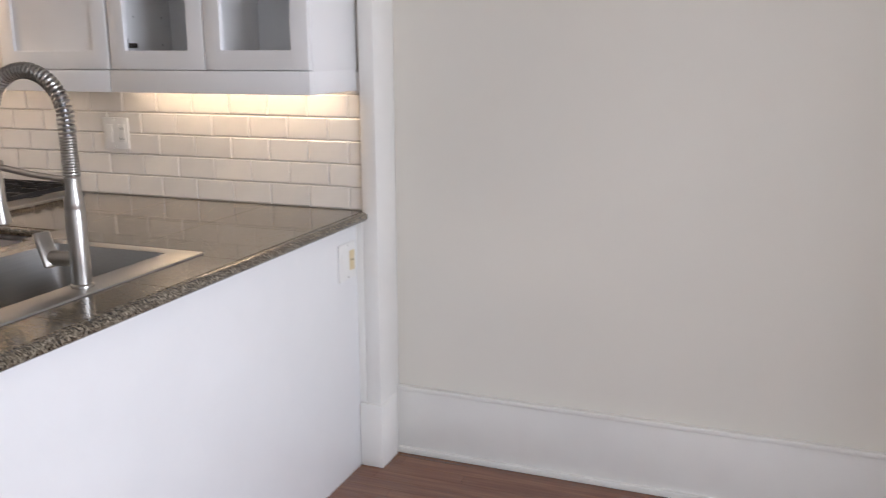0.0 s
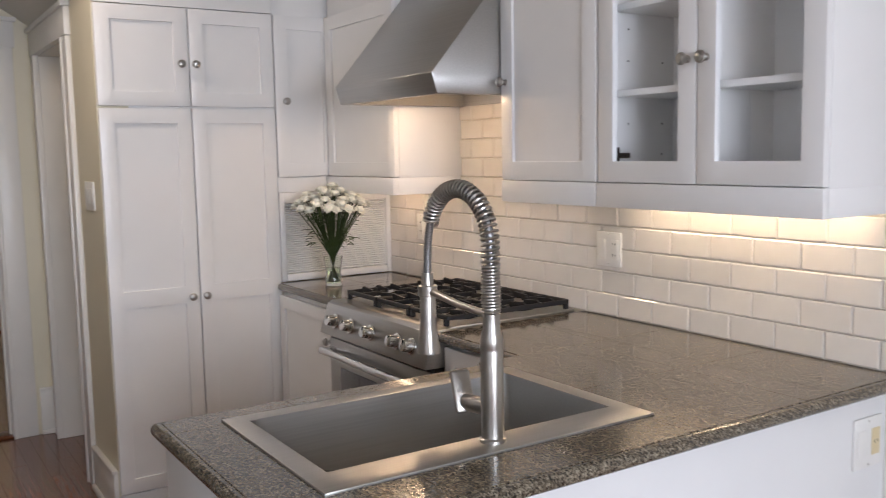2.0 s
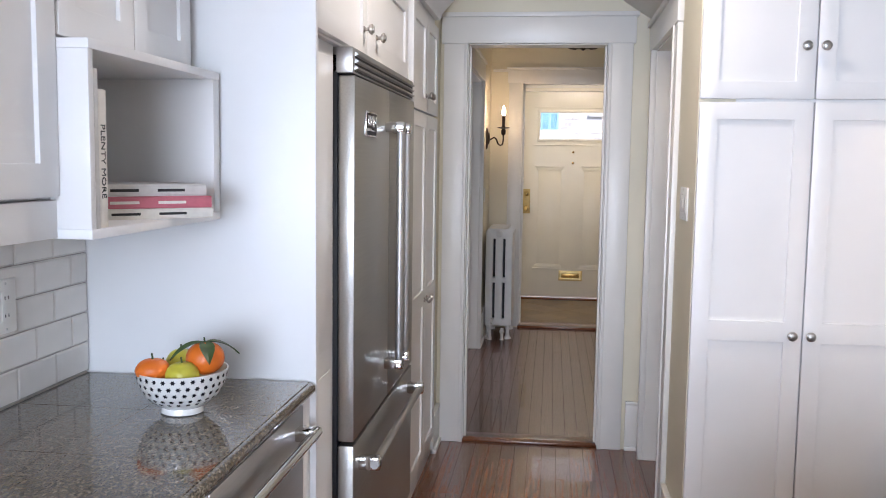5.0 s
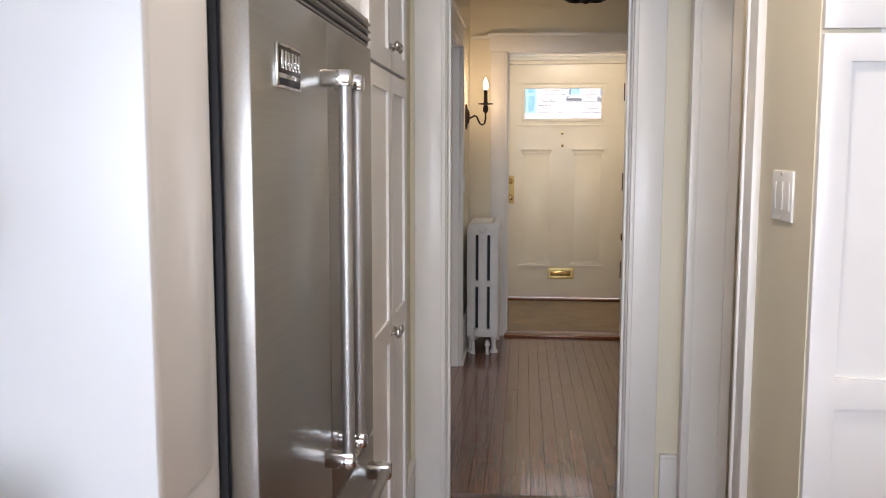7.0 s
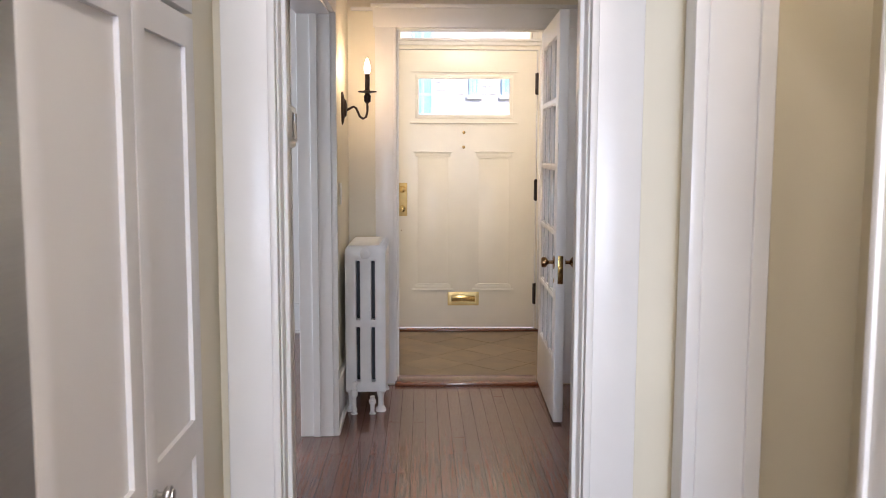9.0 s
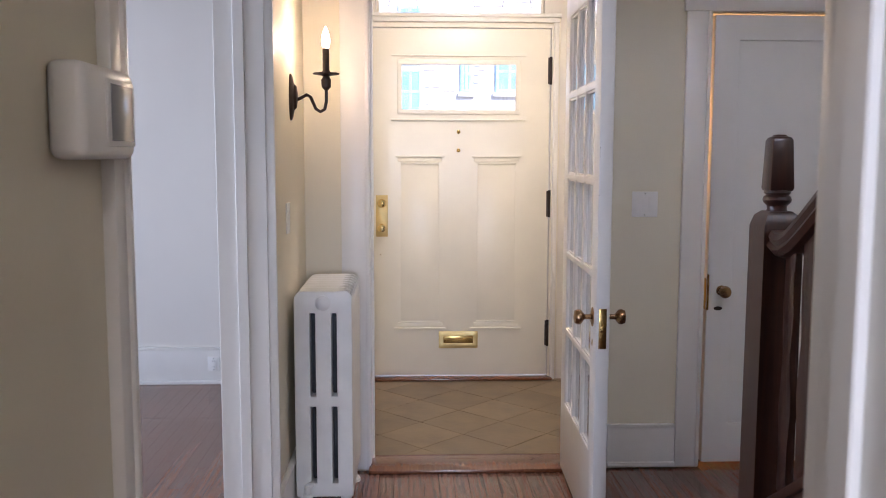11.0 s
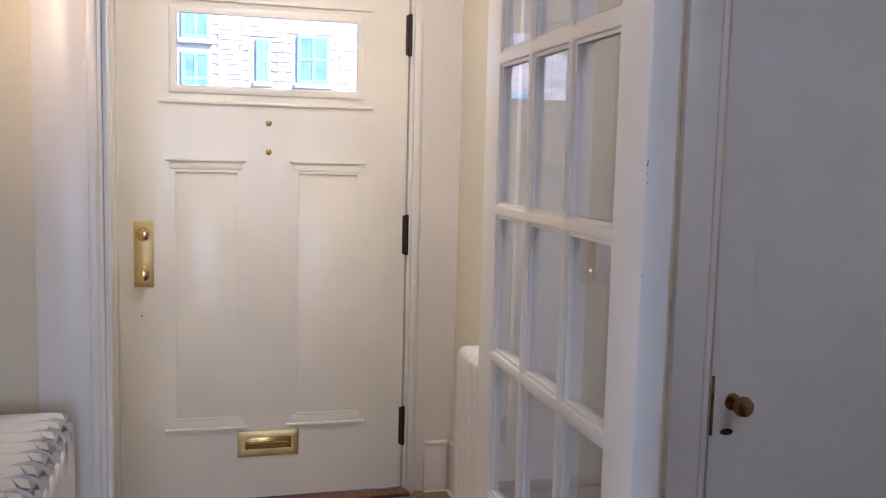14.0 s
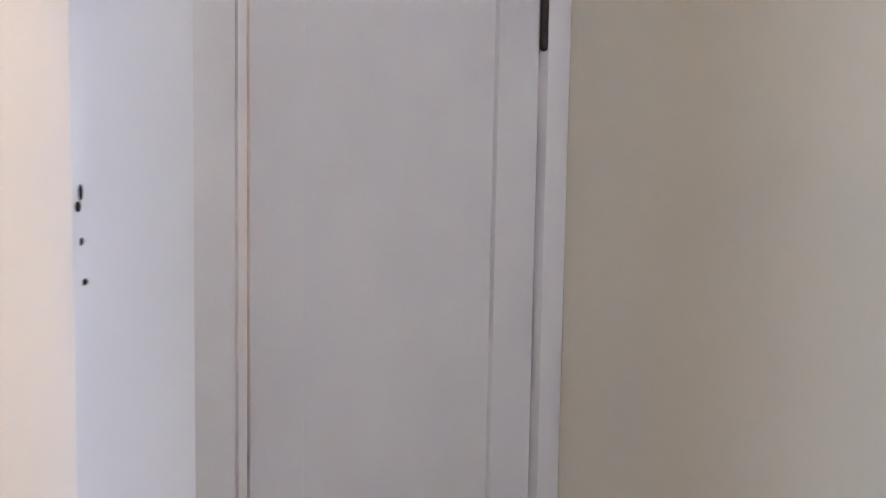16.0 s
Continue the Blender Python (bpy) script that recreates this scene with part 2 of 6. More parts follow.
def finish(name, bm, mat, smooth=True):
    bmesh.ops.recalc_face_normals(bm, faces=bm.faces)
    me = bpy.data.meshes.new(name)
    bm.to_mesh(me)
    bm.free()
    if smooth:
        me.polygons.foreach_set("use_smooth", [True] * len(me.polygons))
        me.set_sharp_from_angle(angle=radians(32))
    me.materials.append(mat)
    return me


def structure(name, bm, mat, label="", category="", smooth=True):
    ob = new(name, finish(name, bm, mat, smooth))
    ORIGIN[ob] = Vector((0, 0, 0))
    return tagged(ob, label, category, kind="structure")


def thing(name, at, label, category, group=""):
    ob = new(name)
    ob.empty_display_size = 0.1
    ob.location = at
    ORIGIN[ob] = Vector(at)
    return tagged(ob, label, category, group)


def part(name, bm, mat, parent, label="", kind=""):
    """Links a bmesh, given in the world's metres, as one mesh under a thing or a part."""
    o = ORIGIN[parent]
    bmesh.ops.translate(bm, verts=bm.verts, vec=-o)
    ob = new(name, finish(name, bm, mat))
    ob.parent = parent
    ORIGIN[ob] = o
    return tagged(ob, label, kind=kind)


def single(name, bm, mat, at, label, category, group=""):
    """A thing that is one mesh."""
    bmesh.ops.translate(bm, verts=bm.verts, vec=-Vector(at))
    ob = new(name, finish(name, bm, mat))
    ob.location = at
    ORIGIN[ob] = Vector(at)
    return tagged(ob, label, category, group)


def box(x0, x1, y0, y1, z0, z1, bevel=0.0, seg=2, bm=None):
    b = bmesh.new()
    m = Matrix.Translation(((x0 + x1) / 2, (y0 + y1) / 2, (z0 + z1) / 2)) @ Matrix.Diagonal((abs(x1 - x0), abs(y1 - y0), abs(z1 - z0), 1))
    bmesh.ops.create_cube(b, size=1, matrix=m)
    if bevel:
        bmesh.ops.bevel(b, geom=b.edges[:], offset=bevel, segments=seg, affect="EDGES", profile=0.5)
    return join(bm, b)


def join(bm, b):
    if bm is None:
        return b
    me = bpy.data.meshes.new("join")
    b.to_mesh(me)
    b.free()
    bm.from_mesh(me)
    bpy.data.meshes.remove(me)
    return bm


def rod(p, q, r0, r1=None, seg=16, bm=None):
    p, q = Vector(p), Vector(q)
    b = bmesh.new()
    m = Matrix.Translation((p + q) / 2) @ (q - p).to_track_quat("Z", "Y").to_matrix().to_4x4()
    bmesh.ops.create_cone(b, cap_ends=True, segments=seg, radius1=r0, radius2=r0 if r1 is None else r1, depth=(q - p).length, matrix=m)
    return join(bm, b)


def ball(c, r, scale=(1, 1, 1), seg=16, bm=None):
    b = bmesh.new()
    bmesh.ops.create_uvsphere(b, u_segments=seg, v_segments=max(6, seg // 2), radius=r, matrix=Matrix.Translation(c) @ Matrix.Diagonal((*scale, 1)))
    return join(bm, b)


def lathe(profile, at, axis=(0, 0, 1), seg=24, bm=None, square=False, squash=(1, 1)):
    """Turns (radius, height) pairs about an axis through at."""
    b = bmesh.new()
    q = Vector(axis).to_track_quat("Z", "Y").to_matrix().to_4x4()
    m = Matrix.Translation(at) @ q
    rings = []
    n = 4 if square else seg
    for r, h in profile:
        k = r * math.sqrt(2) if square else r
        rings.append([b.verts.new(m @ Vector((squash[0] * k * math.cos(2 * math.pi * (i + (0.5 if square else 0)) / n), squash[1] * k * math.sin(2 * math.pi * (i + (0.5 if square else 0)) / n), h))) for i in range(n)])
    for a, c in zip(rings, rings[1:]):
        for i in range(n):
            b.faces.new((a[i], a[(i + 1) % n], c[(i + 1) % n], c[i]))
    b.faces.new(rings[0][::-1])
    b.faces.new(rings[-1])
    return join(bm, b)


def sweep(points, r, seg=10, bm=None, section=None):
    """A tube, or a section of (u, v) pairs, along a line of points; r may be a list."""
    pts = [Vector(p) for p in points]
    b = bmesh.new()
    rings = []
    normal = None
    for i, p in enumerate(pts):
        d = (pts[min(i + 1, len(pts) - 1)] - pts[max(i - 1, 0)]).normalized()
        if normal is None:
            normal = d.orthogonal().normalized() if section is None else d.cross(Vector((0, 0, 1))).normalized()
        normal = (normal - d * normal.dot(d)).normalized()
        other = d.cross(normal)
        rad = r[i] if isinstance(r, (list, tuple)) else r
        sec = section or [(math.cos(2 * math.pi * k / seg), math.sin(2 * math.pi * k / seg)) for k in range(seg)]
        rings.append([b.verts.new(p + normal * (u * rad) + other * (v * rad)) for u, v in sec])
    n = len(rings[0])
    for a, c in zip(rings, rings[1:]):
        for i in range(n):
            b.faces.new((a[i], a[(i + 1) % n], c[(i + 1) % n], c[i]))
    b.faces.new(rings[0][::-1])
    b.faces.new(rings[-1])
    return join(bm, b)


def prism(outline, axis, a0, a1, bevel=0.0, bm=None):
    """Extrudes a flat outline of pairs along x, y or z from a0 to a1."""
    b = bmesh.new()
    put = {"x": lambda u, v, a: (a, u, v), "y": lambda u, v, a: (u, a, v), "z": lambda u, v, a: (u, v, a)}[axis]
    lo = [b.verts.new(put(u, v, a0)) for u, v in outline]
    hi = [b.verts.new(put(u, v, a1)) for u, v in outline]
    b.faces.new(lo[::-1])
    b.faces.new(hi)
    n = len(outline)
    for i in range(n):
        b.faces.new((lo[i], lo[(i + 1) % n], hi[(i + 1) % n], hi[i]))
    if bevel:
        bmesh.ops.bevel(b, geom=b.edges[:], offset=bevel, segments=2, affect="EDGES", profile=0.5)
    return join(bm, b)


def slab(us, vs, solid, a0, a1, axis):
    """A wall or worktop with holes: cells of a grid, with faces on the outside only. axis is the one across its thickness."""
    b = bmesh.new()
    put = {"x": lambda u, v, a: (a, u, v), "y": lambda u, v, a: (u, a, v), "z": lambda u, v, a: (u, v, a)}[axis]
    vert = {}

    def at(i, j, k):
        if (i, j, k) not in vert:
            vert[i, j, k] = b.verts.new(put(us[i], vs[j], (a0, a1)[k]))
        return vert[i, j, k]
    full = {(i, j) for i in range(len(us) - 1) for j in range(len(vs) - 1) if solid((us[i] + us[i + 1]) / 2, (vs[j] + vs[j + 1]) / 2)}
    for i, j in full:
        for k in (0, 1):
            b.faces.new([at(i, j, k), at(i + 1, j, k), at(i + 1, j + 1, k), at(i, j + 1, k)])
        for (di, dj), (p, q) in (((-1, 0), ((0, 0), (0, 1))), ((1, 0), ((1, 0), (1, 1))), ((0, -1), ((0, 0), (1, 0))), ((0, 1), ((0, 1), (1, 1)))):
            if (i + di, j + dj) not in full:
                b.faces.new([at(i + p[0], j + p[1], 0), at(i + q[0], j + q[1], 0), at(i + q[0], j + q[1], 1), at(i + p[0], j + p[1], 1)])
    return b


def wall(name, axis, a0, a1, u0, u1, z0, z1, holes, mat, label):
    us = sorted({u0, u1, *[h for o in holes for h in o[:2]]})
    vs = sorted({z0, z1, *[h for o in holes for h in o[2:]]})
    ok = lambda u, v: not any(o[0] < u < o[1] and o[2] < v < o[3] for o in holes)
    return structure(name, slab(us, vs, ok, a0, a1, axis), mat, label, "wall", smooth=False)


def text_mesh(words, size, depth, m):
    cu = bpy.data.curves.new("words", "FONT")
    cu.body, cu.size, cu.extrude = words, size, depth
    cu.align_x, cu.align_y = "CENTER", "CENTER"
    ob = new("words", cu)
    me = bpy.data.meshes.new_from_object(ob)
    bpy.data.objects.remove(ob)
    b = bmesh.new()
    b.from_mesh(me)
    b.transform(m)
    bpy.data.meshes.remove(me)
    return b


# ---- the large structure ----
CEIL = 2.56
floor = structure("floor", box(-9.92, 3.1, -3.62, 3.28, -0.2, -0.014), OAK, "reddish brown oak strip floor, waxed and worn", "floor")
wall("wall_kitchen_north", "y", 2.81, 3.06, -4.1, -0.905, -0.014, CEIL, [], PAINT_CREAM, "cream painted kitchen wall behind white tiles")
wall("wall_dining_north", "y", 2.94, 3.06, -0.905, 3.1, -0.014, CEIL, [], PAINT_DINING, "plain off-white painted wall beside the peninsula")
wall("wall_kitchen_south", "y", -0.29, -0.166, -4.98, -0.3, -0.014, CEIL, [], PAINT_CREAM, "cream painted wall behind the long counter")
wall("wall_dining_west", "x", -0.3, -0.18, -2.5, -0.166, -0.014, CEIL, [], PAINT_DINING, "plain off-white painted wall")
wall("wall_dining_south", "y", -2.62, -2.5, -0.3, 3.1, -0.014, CEIL, [(0.1, 2.3, 0.8, 2.3)], PAINT_DINING, "off-white wall with a wide window")
wall("wall_dining_east", "x", 3.0, 3.1, -2.5, 2.94, -0.014, CEIL, [(-0.4, 1.8, 0.8, 2.3)], PAINT_DINING, "off-white wall with a wide window")
# unseen wall, added only to shade the right part of the dining wall
wall("wall_shade_nib", "x", 1.5, 1.62, 1.98, 2.94, -0.014, CEIL, [], PAINT_DINING, "short unseen off-white wall, added to shade the plain dining wall")
wall("wall_kitchen_west", "x", -4.98, -4.86, -0.166, 1.74, -0.014, 2.6, [(0.568, 1.292, -0.1, 2.07)], PAINT_CREAM, "cream wall with a cased doorway to the hall")
wall("wall_passage", "y", 1.5, 1.64, -4.86, -3.424, -0.014, CEIL, [(-4.712, -3.938, -0.1, 2.02)], PAINT_CREAM, "cream wall with a narrow cased opening")
wall("wall_passage_back", "y", 1.92, 2.02, -4.98, -3.86, -0.014, CEIL, [], PAINT_CREAM, "cream wall at the back of a narrow passage")
wall("wall_passage_west", "x", -4.98, -4.86, 1.74, 1.92, -0.014, CEIL, [], PAINT_CREAM, "cream side wall of the passage")
wall("wall_passage_east", "x", -3.9, -3.86, 1.64, 2.81, -0.014, CEIL, [], PAINT_CREAM, "cream side wall of the passage")
wall("wall_hall_south", "y", 0.3, 0.46, -8.24, -4.98, -0.014, 2.6, [(-7.2, -5.69, -0.1, 2.1)], PAINT_CREAM, "cream hall wall with a wide opening to the living room")
wall("wall_vestibule", "x", -8.36, -8.24, 0.3, 3.16, -0.014, 2.6, [(0.735, 1.727, -0.1, 2.177), (2.276, 3.075, -0.1, 2.075)], PAINT_CREAM, "cream wall with openings to the vestibule and a closet")
wall("wall_hall_north", "y", 3.16, 3.28, -9.1, -4.0, -0.014, 4.2, [], PAINT_CREAM, "cream wall beside the stairs")
wall("wall_hall_east", "x", -4.98, -4.86, 2.4, 3.16, -0.014, 4.2, [], PAINT_CREAM, "cream wall at the top of the stairs")
wall("wall_front", "x", -9.92, -9.8, -3.5, 2.2, -0.014, 2.66, [(0.63, 1.83, 0.0, 2.25), (0.72, 1.76, 2.308, 2.53), (-1.95, -0.99, 0.86, 2.3)], PAINT_LIVING, "front wall with the entrance door and a leaded window")
wall("wall_vestibule_south", "y", 0.46, 0.6, -9.8, -8.36, -0.014, 2.66, [], PAINT_CREAM, "cream vestibule wall")
wall("wall_vestibule_north", "y", 2.03, 2.15, -9.8, -8.36, -0.014, 2.66, [], PAINT_CREAM, "cream vestibule wall")
wall("wall_closet_back", "x", -9.1, -9.0, 2.15, 3.16, -0.014, 2.6, [], PAINT_CREAM, "plain closet wall")
wall("wall_living_south", "y", -3.62, -3.5, -9.92, -4.86, -0.014, 2.6, [(-8.3, -6.1, 0.85, 2.25)], PAINT_LIVING, "living room wall with a wide window")
wall("wall_living_east", "x", -4.98, -4.86, -3.5, -0.29, -0.014, 2.6, [], PAINT_LIVING, "plain living room wall")
wall("wall_living_north", "y", 0.3, 0.46, -9.8, -8.24, -0.014, 2.6, [], PAINT_LIVING, "plain living room wall")
structure("ceiling_kitchen", box(-4.86, 3.1, -2.62, 3.06, CEIL, CEIL + 0.1), CEIL_PAINT, "white painted kitchen ceiling", "ceiling")
structure("ceiling_hall", slab([-8.3, -6.9, -4.92], [0.38, 2.05, 3.2], lambda u, v: not (u > -6.9 and v > 2.05), 2.6, 2.7, "z"), CEIL_PAINT, "cream painted hall ceiling", "ceiling")
structure("ceiling_stairs", box(-6.95, -3.9, 2.0, 3.28, 4.2, 4.3), CEIL_PAINT, "white ceiling above the stairs", "ceiling")
structure("ceiling_vestibule", box(-9.9, -8.3, 0.38, 3.2, 2.66, 2.76), CEIL_PAINT, "white vestibule ceiling", "ceiling")
structure("ceiling_living", box(-9.9, -4.92, -3.56, 0.38, 2.6, 2.7), CEIL_PAINT, "white living room ceiling", "ceiling")
wall("wall_stair_south", "y", 1.93, 2.05, -6.9, -4.98, 2.7, 4.2, [], PAINT_CREAM, "cream wall above the hall")
wall("wall_stair_west", "x", -7.02, -6.9, 1.93, 3.16, 2.7, 4.2, [], PAINT_CREAM, "cream wall above the hall")
# underside of the stairs that cuts the corner beside the doorway
structure("soffit_slope", prism([(1.5, 2.165), (1.5, CEIL), (0.9, CEIL)], "x", -4.86, -3.45), CEIL_PAINT, "sloping plaster soffit under the stairs", "ceiling")

# ---- trim ----


def baseboard(name, axis, pos, sign, u0, u1, h=0.255):
    """A tall board with a small cap and a shoe; pos is the wall's face, sign the way out of it."""
    b = None
    for d, z0, z1 in ((0.018, 0.0, h - 0.012), (0.024, h - 0.016, h), (0.032, 0.0, 0.022)):
        lo, hi = sorted((pos, pos + sign * d))
        b = box(*((lo, hi, u0, u1) if axis == "x" else (u0, u1, lo, hi)), z0, z1, 0.003, 2, b)
    return structure(name, b, TRIM, "tall white painted baseboard with a shoe moulding", "baseboard")


baseboard("baseboard_dining", "y", 2.94, -1, -0.85, 2.99)
baseboard("baseboard_doorway", "x", -4.86, 1, 1.42, 1.498)
baseboard("baseboard_fridge", "y", 0.44, 1, -4.86, -4.62, 0.2)
baseboard("baseboard_sconce", "y", 0.46, 1, -8.22, -7.2)
baseboard("baseboard_switch", "x", -8.24, 1, 1.845, 2.16, 0.2)
baseboard("baseboard_living_west", "x", -9.8, 1, -3.48, 0.28, 0.235)
baseboard("baseboard_living_south", "y", -3.5, 1, -9.78, -5.0)
baseboard("baseboard_vestibule_north", "y", 2.03, -1, -9.78, -8.4, 0.24)
baseboard("baseboard_vestibule_south", "y", 0.6, 1, -9.78, -8.4, 0.24)
baseboard("baseboard_front", "x", -9.8, 1, 1.9, 2.0, 0.24)
baseboard("baseboard_hall_east", "y", 0.46, 1, -5.63, -5.02)
baseboard("baseboard_switch_wall", "y", 1.5, -1, -3.835, -3.43, 0.2)


def casing(name, axis, pos, sign, u0, u1, ztop, width=0.12, head=0.13, ears=0.012, left=True, right=True, depth=0.022, top=True):
    """Flat boards round an opening, each with an inner bead, under a head board with a cap."""
    b = None

    def bit(a0, a1, d0, d1, z0, z1, bm):
        lo, hi = sorted((pos + sign * d0, pos + sign * d1))
        return box(*((lo, hi, a0, a1) if axis == "x" else (a0, a1, lo, hi)), z0, z1, 0.0025, 2, bm)
    if left:
        b = bit(u0 - width, u0 - 0.016, 0, depth, 0, ztop, b)
        b = bit(u0 - 0.017, u0, 0, depth + 0.007, 0, ztop, b)
    if right:
        b = bit(u1 + 0.016, u1 + width, 0, depth, 0, ztop, b)
        b = bit(u1, u1 + 0.017, 0, depth + 0.007, 0, ztop, b)
    if top:
        a, c = (u0 - width if left else u0), (u1 + width if right else u1)
        b = bit(a - ears, c + ears, 0, depth + 0.004, ztop, ztop + head, b)
        b = bit(a - ears - 0.012, c + ears + 0.012, 0, depth + 0.016, ztop + head, ztop + head + 0.022, b)
    return structure(name, b, TRIM, "white painted wooden door casing", "trim")


def lining(name, axis, p0, p1, u0, u1, ztop, t=0.018, stop=0.5):
    """The boards that line an opening through a wall, with a stop."""
    b = None

    def bit(a0, a1, q0, q1, z0, z1, bm):
        return box(*((q0, q1, a0, a1) if axis == "x" else (a0, a1, q0, q1)), z0, z1, 0.002, 1, bm)
    b = bit(u0, u0 + t, p0, p1, 0, ztop, b)
    b = bit(u1 - t, u1, p0, p1, 0, ztop, b)
    b = bit(u0 + t, u1 - t, p0, p1, ztop - t, ztop, b)
    m = p0 + (p1 - p0) * stop
    b = bit(u0 + t, u0 + t + 0.011, m - 0.018, m + 0.018, 0, ztop - t, b)
    b = bit(u1 - t - 0.011, u1 - t, m - 0.018, m + 0.018, 0, ztop - t, b)
    return structure(name, b, TRIM, "white painted jamb lining", "trim")


casing("trim_hall_doorway", "x", -4.86, 1, 0.58, 1.28, 2.06)
lining("jamb_hall_doorway", "x", -4.982, -4.858, 0.566, 1.294, 2.072)
casing("trim_hall_doorway_back", "x", -4.98, -1, 0.58, 1.28, 2.06)
casing("trim_passage", "y", 1.5, -1, -4.7, -3.95, 2.01, 0.1, 0.12)
lining("jamb_passage", "y", 1.498, 1.642, -4.714, -3.936, 2.022, stop=0.85)
casing("trim_living_opening", "y", 0.46, 1, -7.19, -5.7, 2.09, 0.062)
lining("jamb_living_opening", "y", 0.298, 0.462, -7.202, -5.688, 2.102, 0.02)
casing("trim_vestibule", "x", -8.24, 1, 0.748, 1.715, 2.167, 0.125, 0.115)
lining("jamb_vestibule", "x", -8.362, -8.238, 0.733, 1.729, 2.179, stop=0.2)
casing("trim_closet", "x", -8.24, 1, 2.272, 3.073, 2.08, 0.11, 0.12, right=False)
structure("trim_closet_corner", box(-8.3, -8.221, 3.0745, 3.159, 0, 2.08, 0.002), TRIM, "narrow white casing in the corner", "trim")
casing("trim_front_door", "x", -9.8, 1, 0.64, 1.82, 2.255, 0.03, 0.03, ears=0)
structure("trim_peninsula_filler", box(-0.935, -0.9052, 2.7815, 2.801, 0, 0.882, 0.001), TRIM, "narrow white filler strip beside the peninsula", "trim")
structure("trim_corner_post", box(-0.927, -0.842, 2.77, 2.9, 0, 0.235, 0.003, 2, box(-0.905, -0.85, 2.782, 2.939, 0, CEIL, 0.003)), TRIM, "white painted corner post at the end of the peninsula", "trim")
structure("trim_threshold", box(-4.985, -4.855, 0.57, 1.29, 0.0, 0.014, 0.005), OAK, "worn oak threshold board", "trim")
structure("trim_vestibule_threshold", box(-8.36, -8.15, 0.74, 1.725, 0.0, 0.018, 0.006), OAK, "worn oak threshold board", "trim")
structure("trim_front_sill", box(-9.9, -9.74, 0.63, 1.83, 0.018, 0.034, 0.005), OAK, "worn dark oak door sill", "trim")
structure("picture_rail", box(-8.24, -8.215, 0.48, 3.14, 2.262, 2.285, 0.004), TRIM, "white picture rail moulding", "trim")
structure("backing_north", box(-3.4, -0.906, 2.802, 2.81, 0.9, 2.3), GROUT, "grout behind the wall tiles", "wall")
structure("backing_south", box(-2.439, -0.3, -0.166, -0.159, 0.9, 1.5), GROUT, "grout behind the wall tiles", "wall")

# ---- cabinets ----


def fbox(face, u0, u1, d0, d1, z0, z1, bevel=0.0, bm=None, seg=2):
    """A box on a face (axis, sign, place): u along it, d out of it."""
    axis, sign, pos = face
    lo, hi = sorted((pos + sign * d0, pos + sign * d1))
    return box(*((lo, hi, u0, u1) if axis == "x" else (u0, u1, lo, hi)), z0, z1, bevel, seg, bm)


def fpoint(face, u, d, z):
    axis, sign, pos = face
    return (pos + sign * d, u, z) if axis == "x" else (u, pos + sign * d, z)


def knob(parent, face, u, z, d=0.02, mat=None, size=1.0):
    axis, sign, pos = face
    prof = [(0.010, 0), (0.010, 0.003), (0.0055, 0.006), (0.0055, 0.014), (0.013, 0.018), (0.0165, 0.023), (0.0155, 0.028), (0.011, 0.030), (0.0105, 0.0325), (0.004, 0.034)]
    b = lathe([(r * size, h * size) for r, h in prof], fpoint(face, u, d, z), (sign, 0, 0) if axis == "x" else (0, sign, 0), 20)
    return part("knob", b, mat or NICKEL, parent, "round brushed nickel knob")


def soften(b, offset=0.0012, angle=40):
    """Rounds the sharp edges of a mesh a little."""
    bmesh.ops.recalc_face_normals(b, faces=b.faces)
    es = [e for e in b.edges if len(e.link_faces) == 2 and e.calc_face_angle() > radians(angle)]
    bmesh.ops.bevel(b, geom=es, offset=offset, segments=2, affect="EDGES", profile=0.5)
    return b


def fslab(face, us, zs, solid_at, d0, d1, bevel=0.0012):
    """A board on a face, with holes."""
    axis, sign, pos = face
    lo, hi = sorted((pos + sign * d0, pos + sign * d1))
    return soften(slab(us, zs, solid_at, lo, hi, axis), bevel)


def shaker(parent, face, u0, u1, z0, z1, knob_at=None, mid=None, pane=False, stile=0.058, gap=0.0024, mat=None, name="door"):
    """A framed door with a sunk panel, or with a pane of glass."""
    u0, u1, z0, z1 = u0 + gap, u1 - gap, z0 + gap, z1 - gap
    a, c = u0 + stile, u1 - stile
    spans = [(z0 + stile, mid - 0.035), (mid + 0.035, z1 - stile)] if mid else [(z0 + stile, z1 - stile)]
    zs = sorted({z0, z1, *[z for s in spans for z in s]})
    d = part(name, fslab(face, [u0, a, c, u1], zs, lambda u, v: not (a < u < c and any(p < v < q for p, q in spans)), 0, 0.02), mat or CABINET, parent)
    for p, q in spans:
        if pane:
            g = part("pane", fbox(face, a - 0.004, c + 0.004, 0.006, 0.010, p - 0.004, q + 0.004), GLASS, d, "clear glass pane")
            g.visible_shadow = False
        else:
            part("panel", fbox(face, a - 0.003, c + 0.003, 0.0005, 0.011, p - 0.003, q + 0.003), mat or CABINET, d)
    if knob_at:
        knob(d, face, *knob_at)
    return d


CAB_LABEL = "white painted cabinet with framed panel doors and nickel knobs"
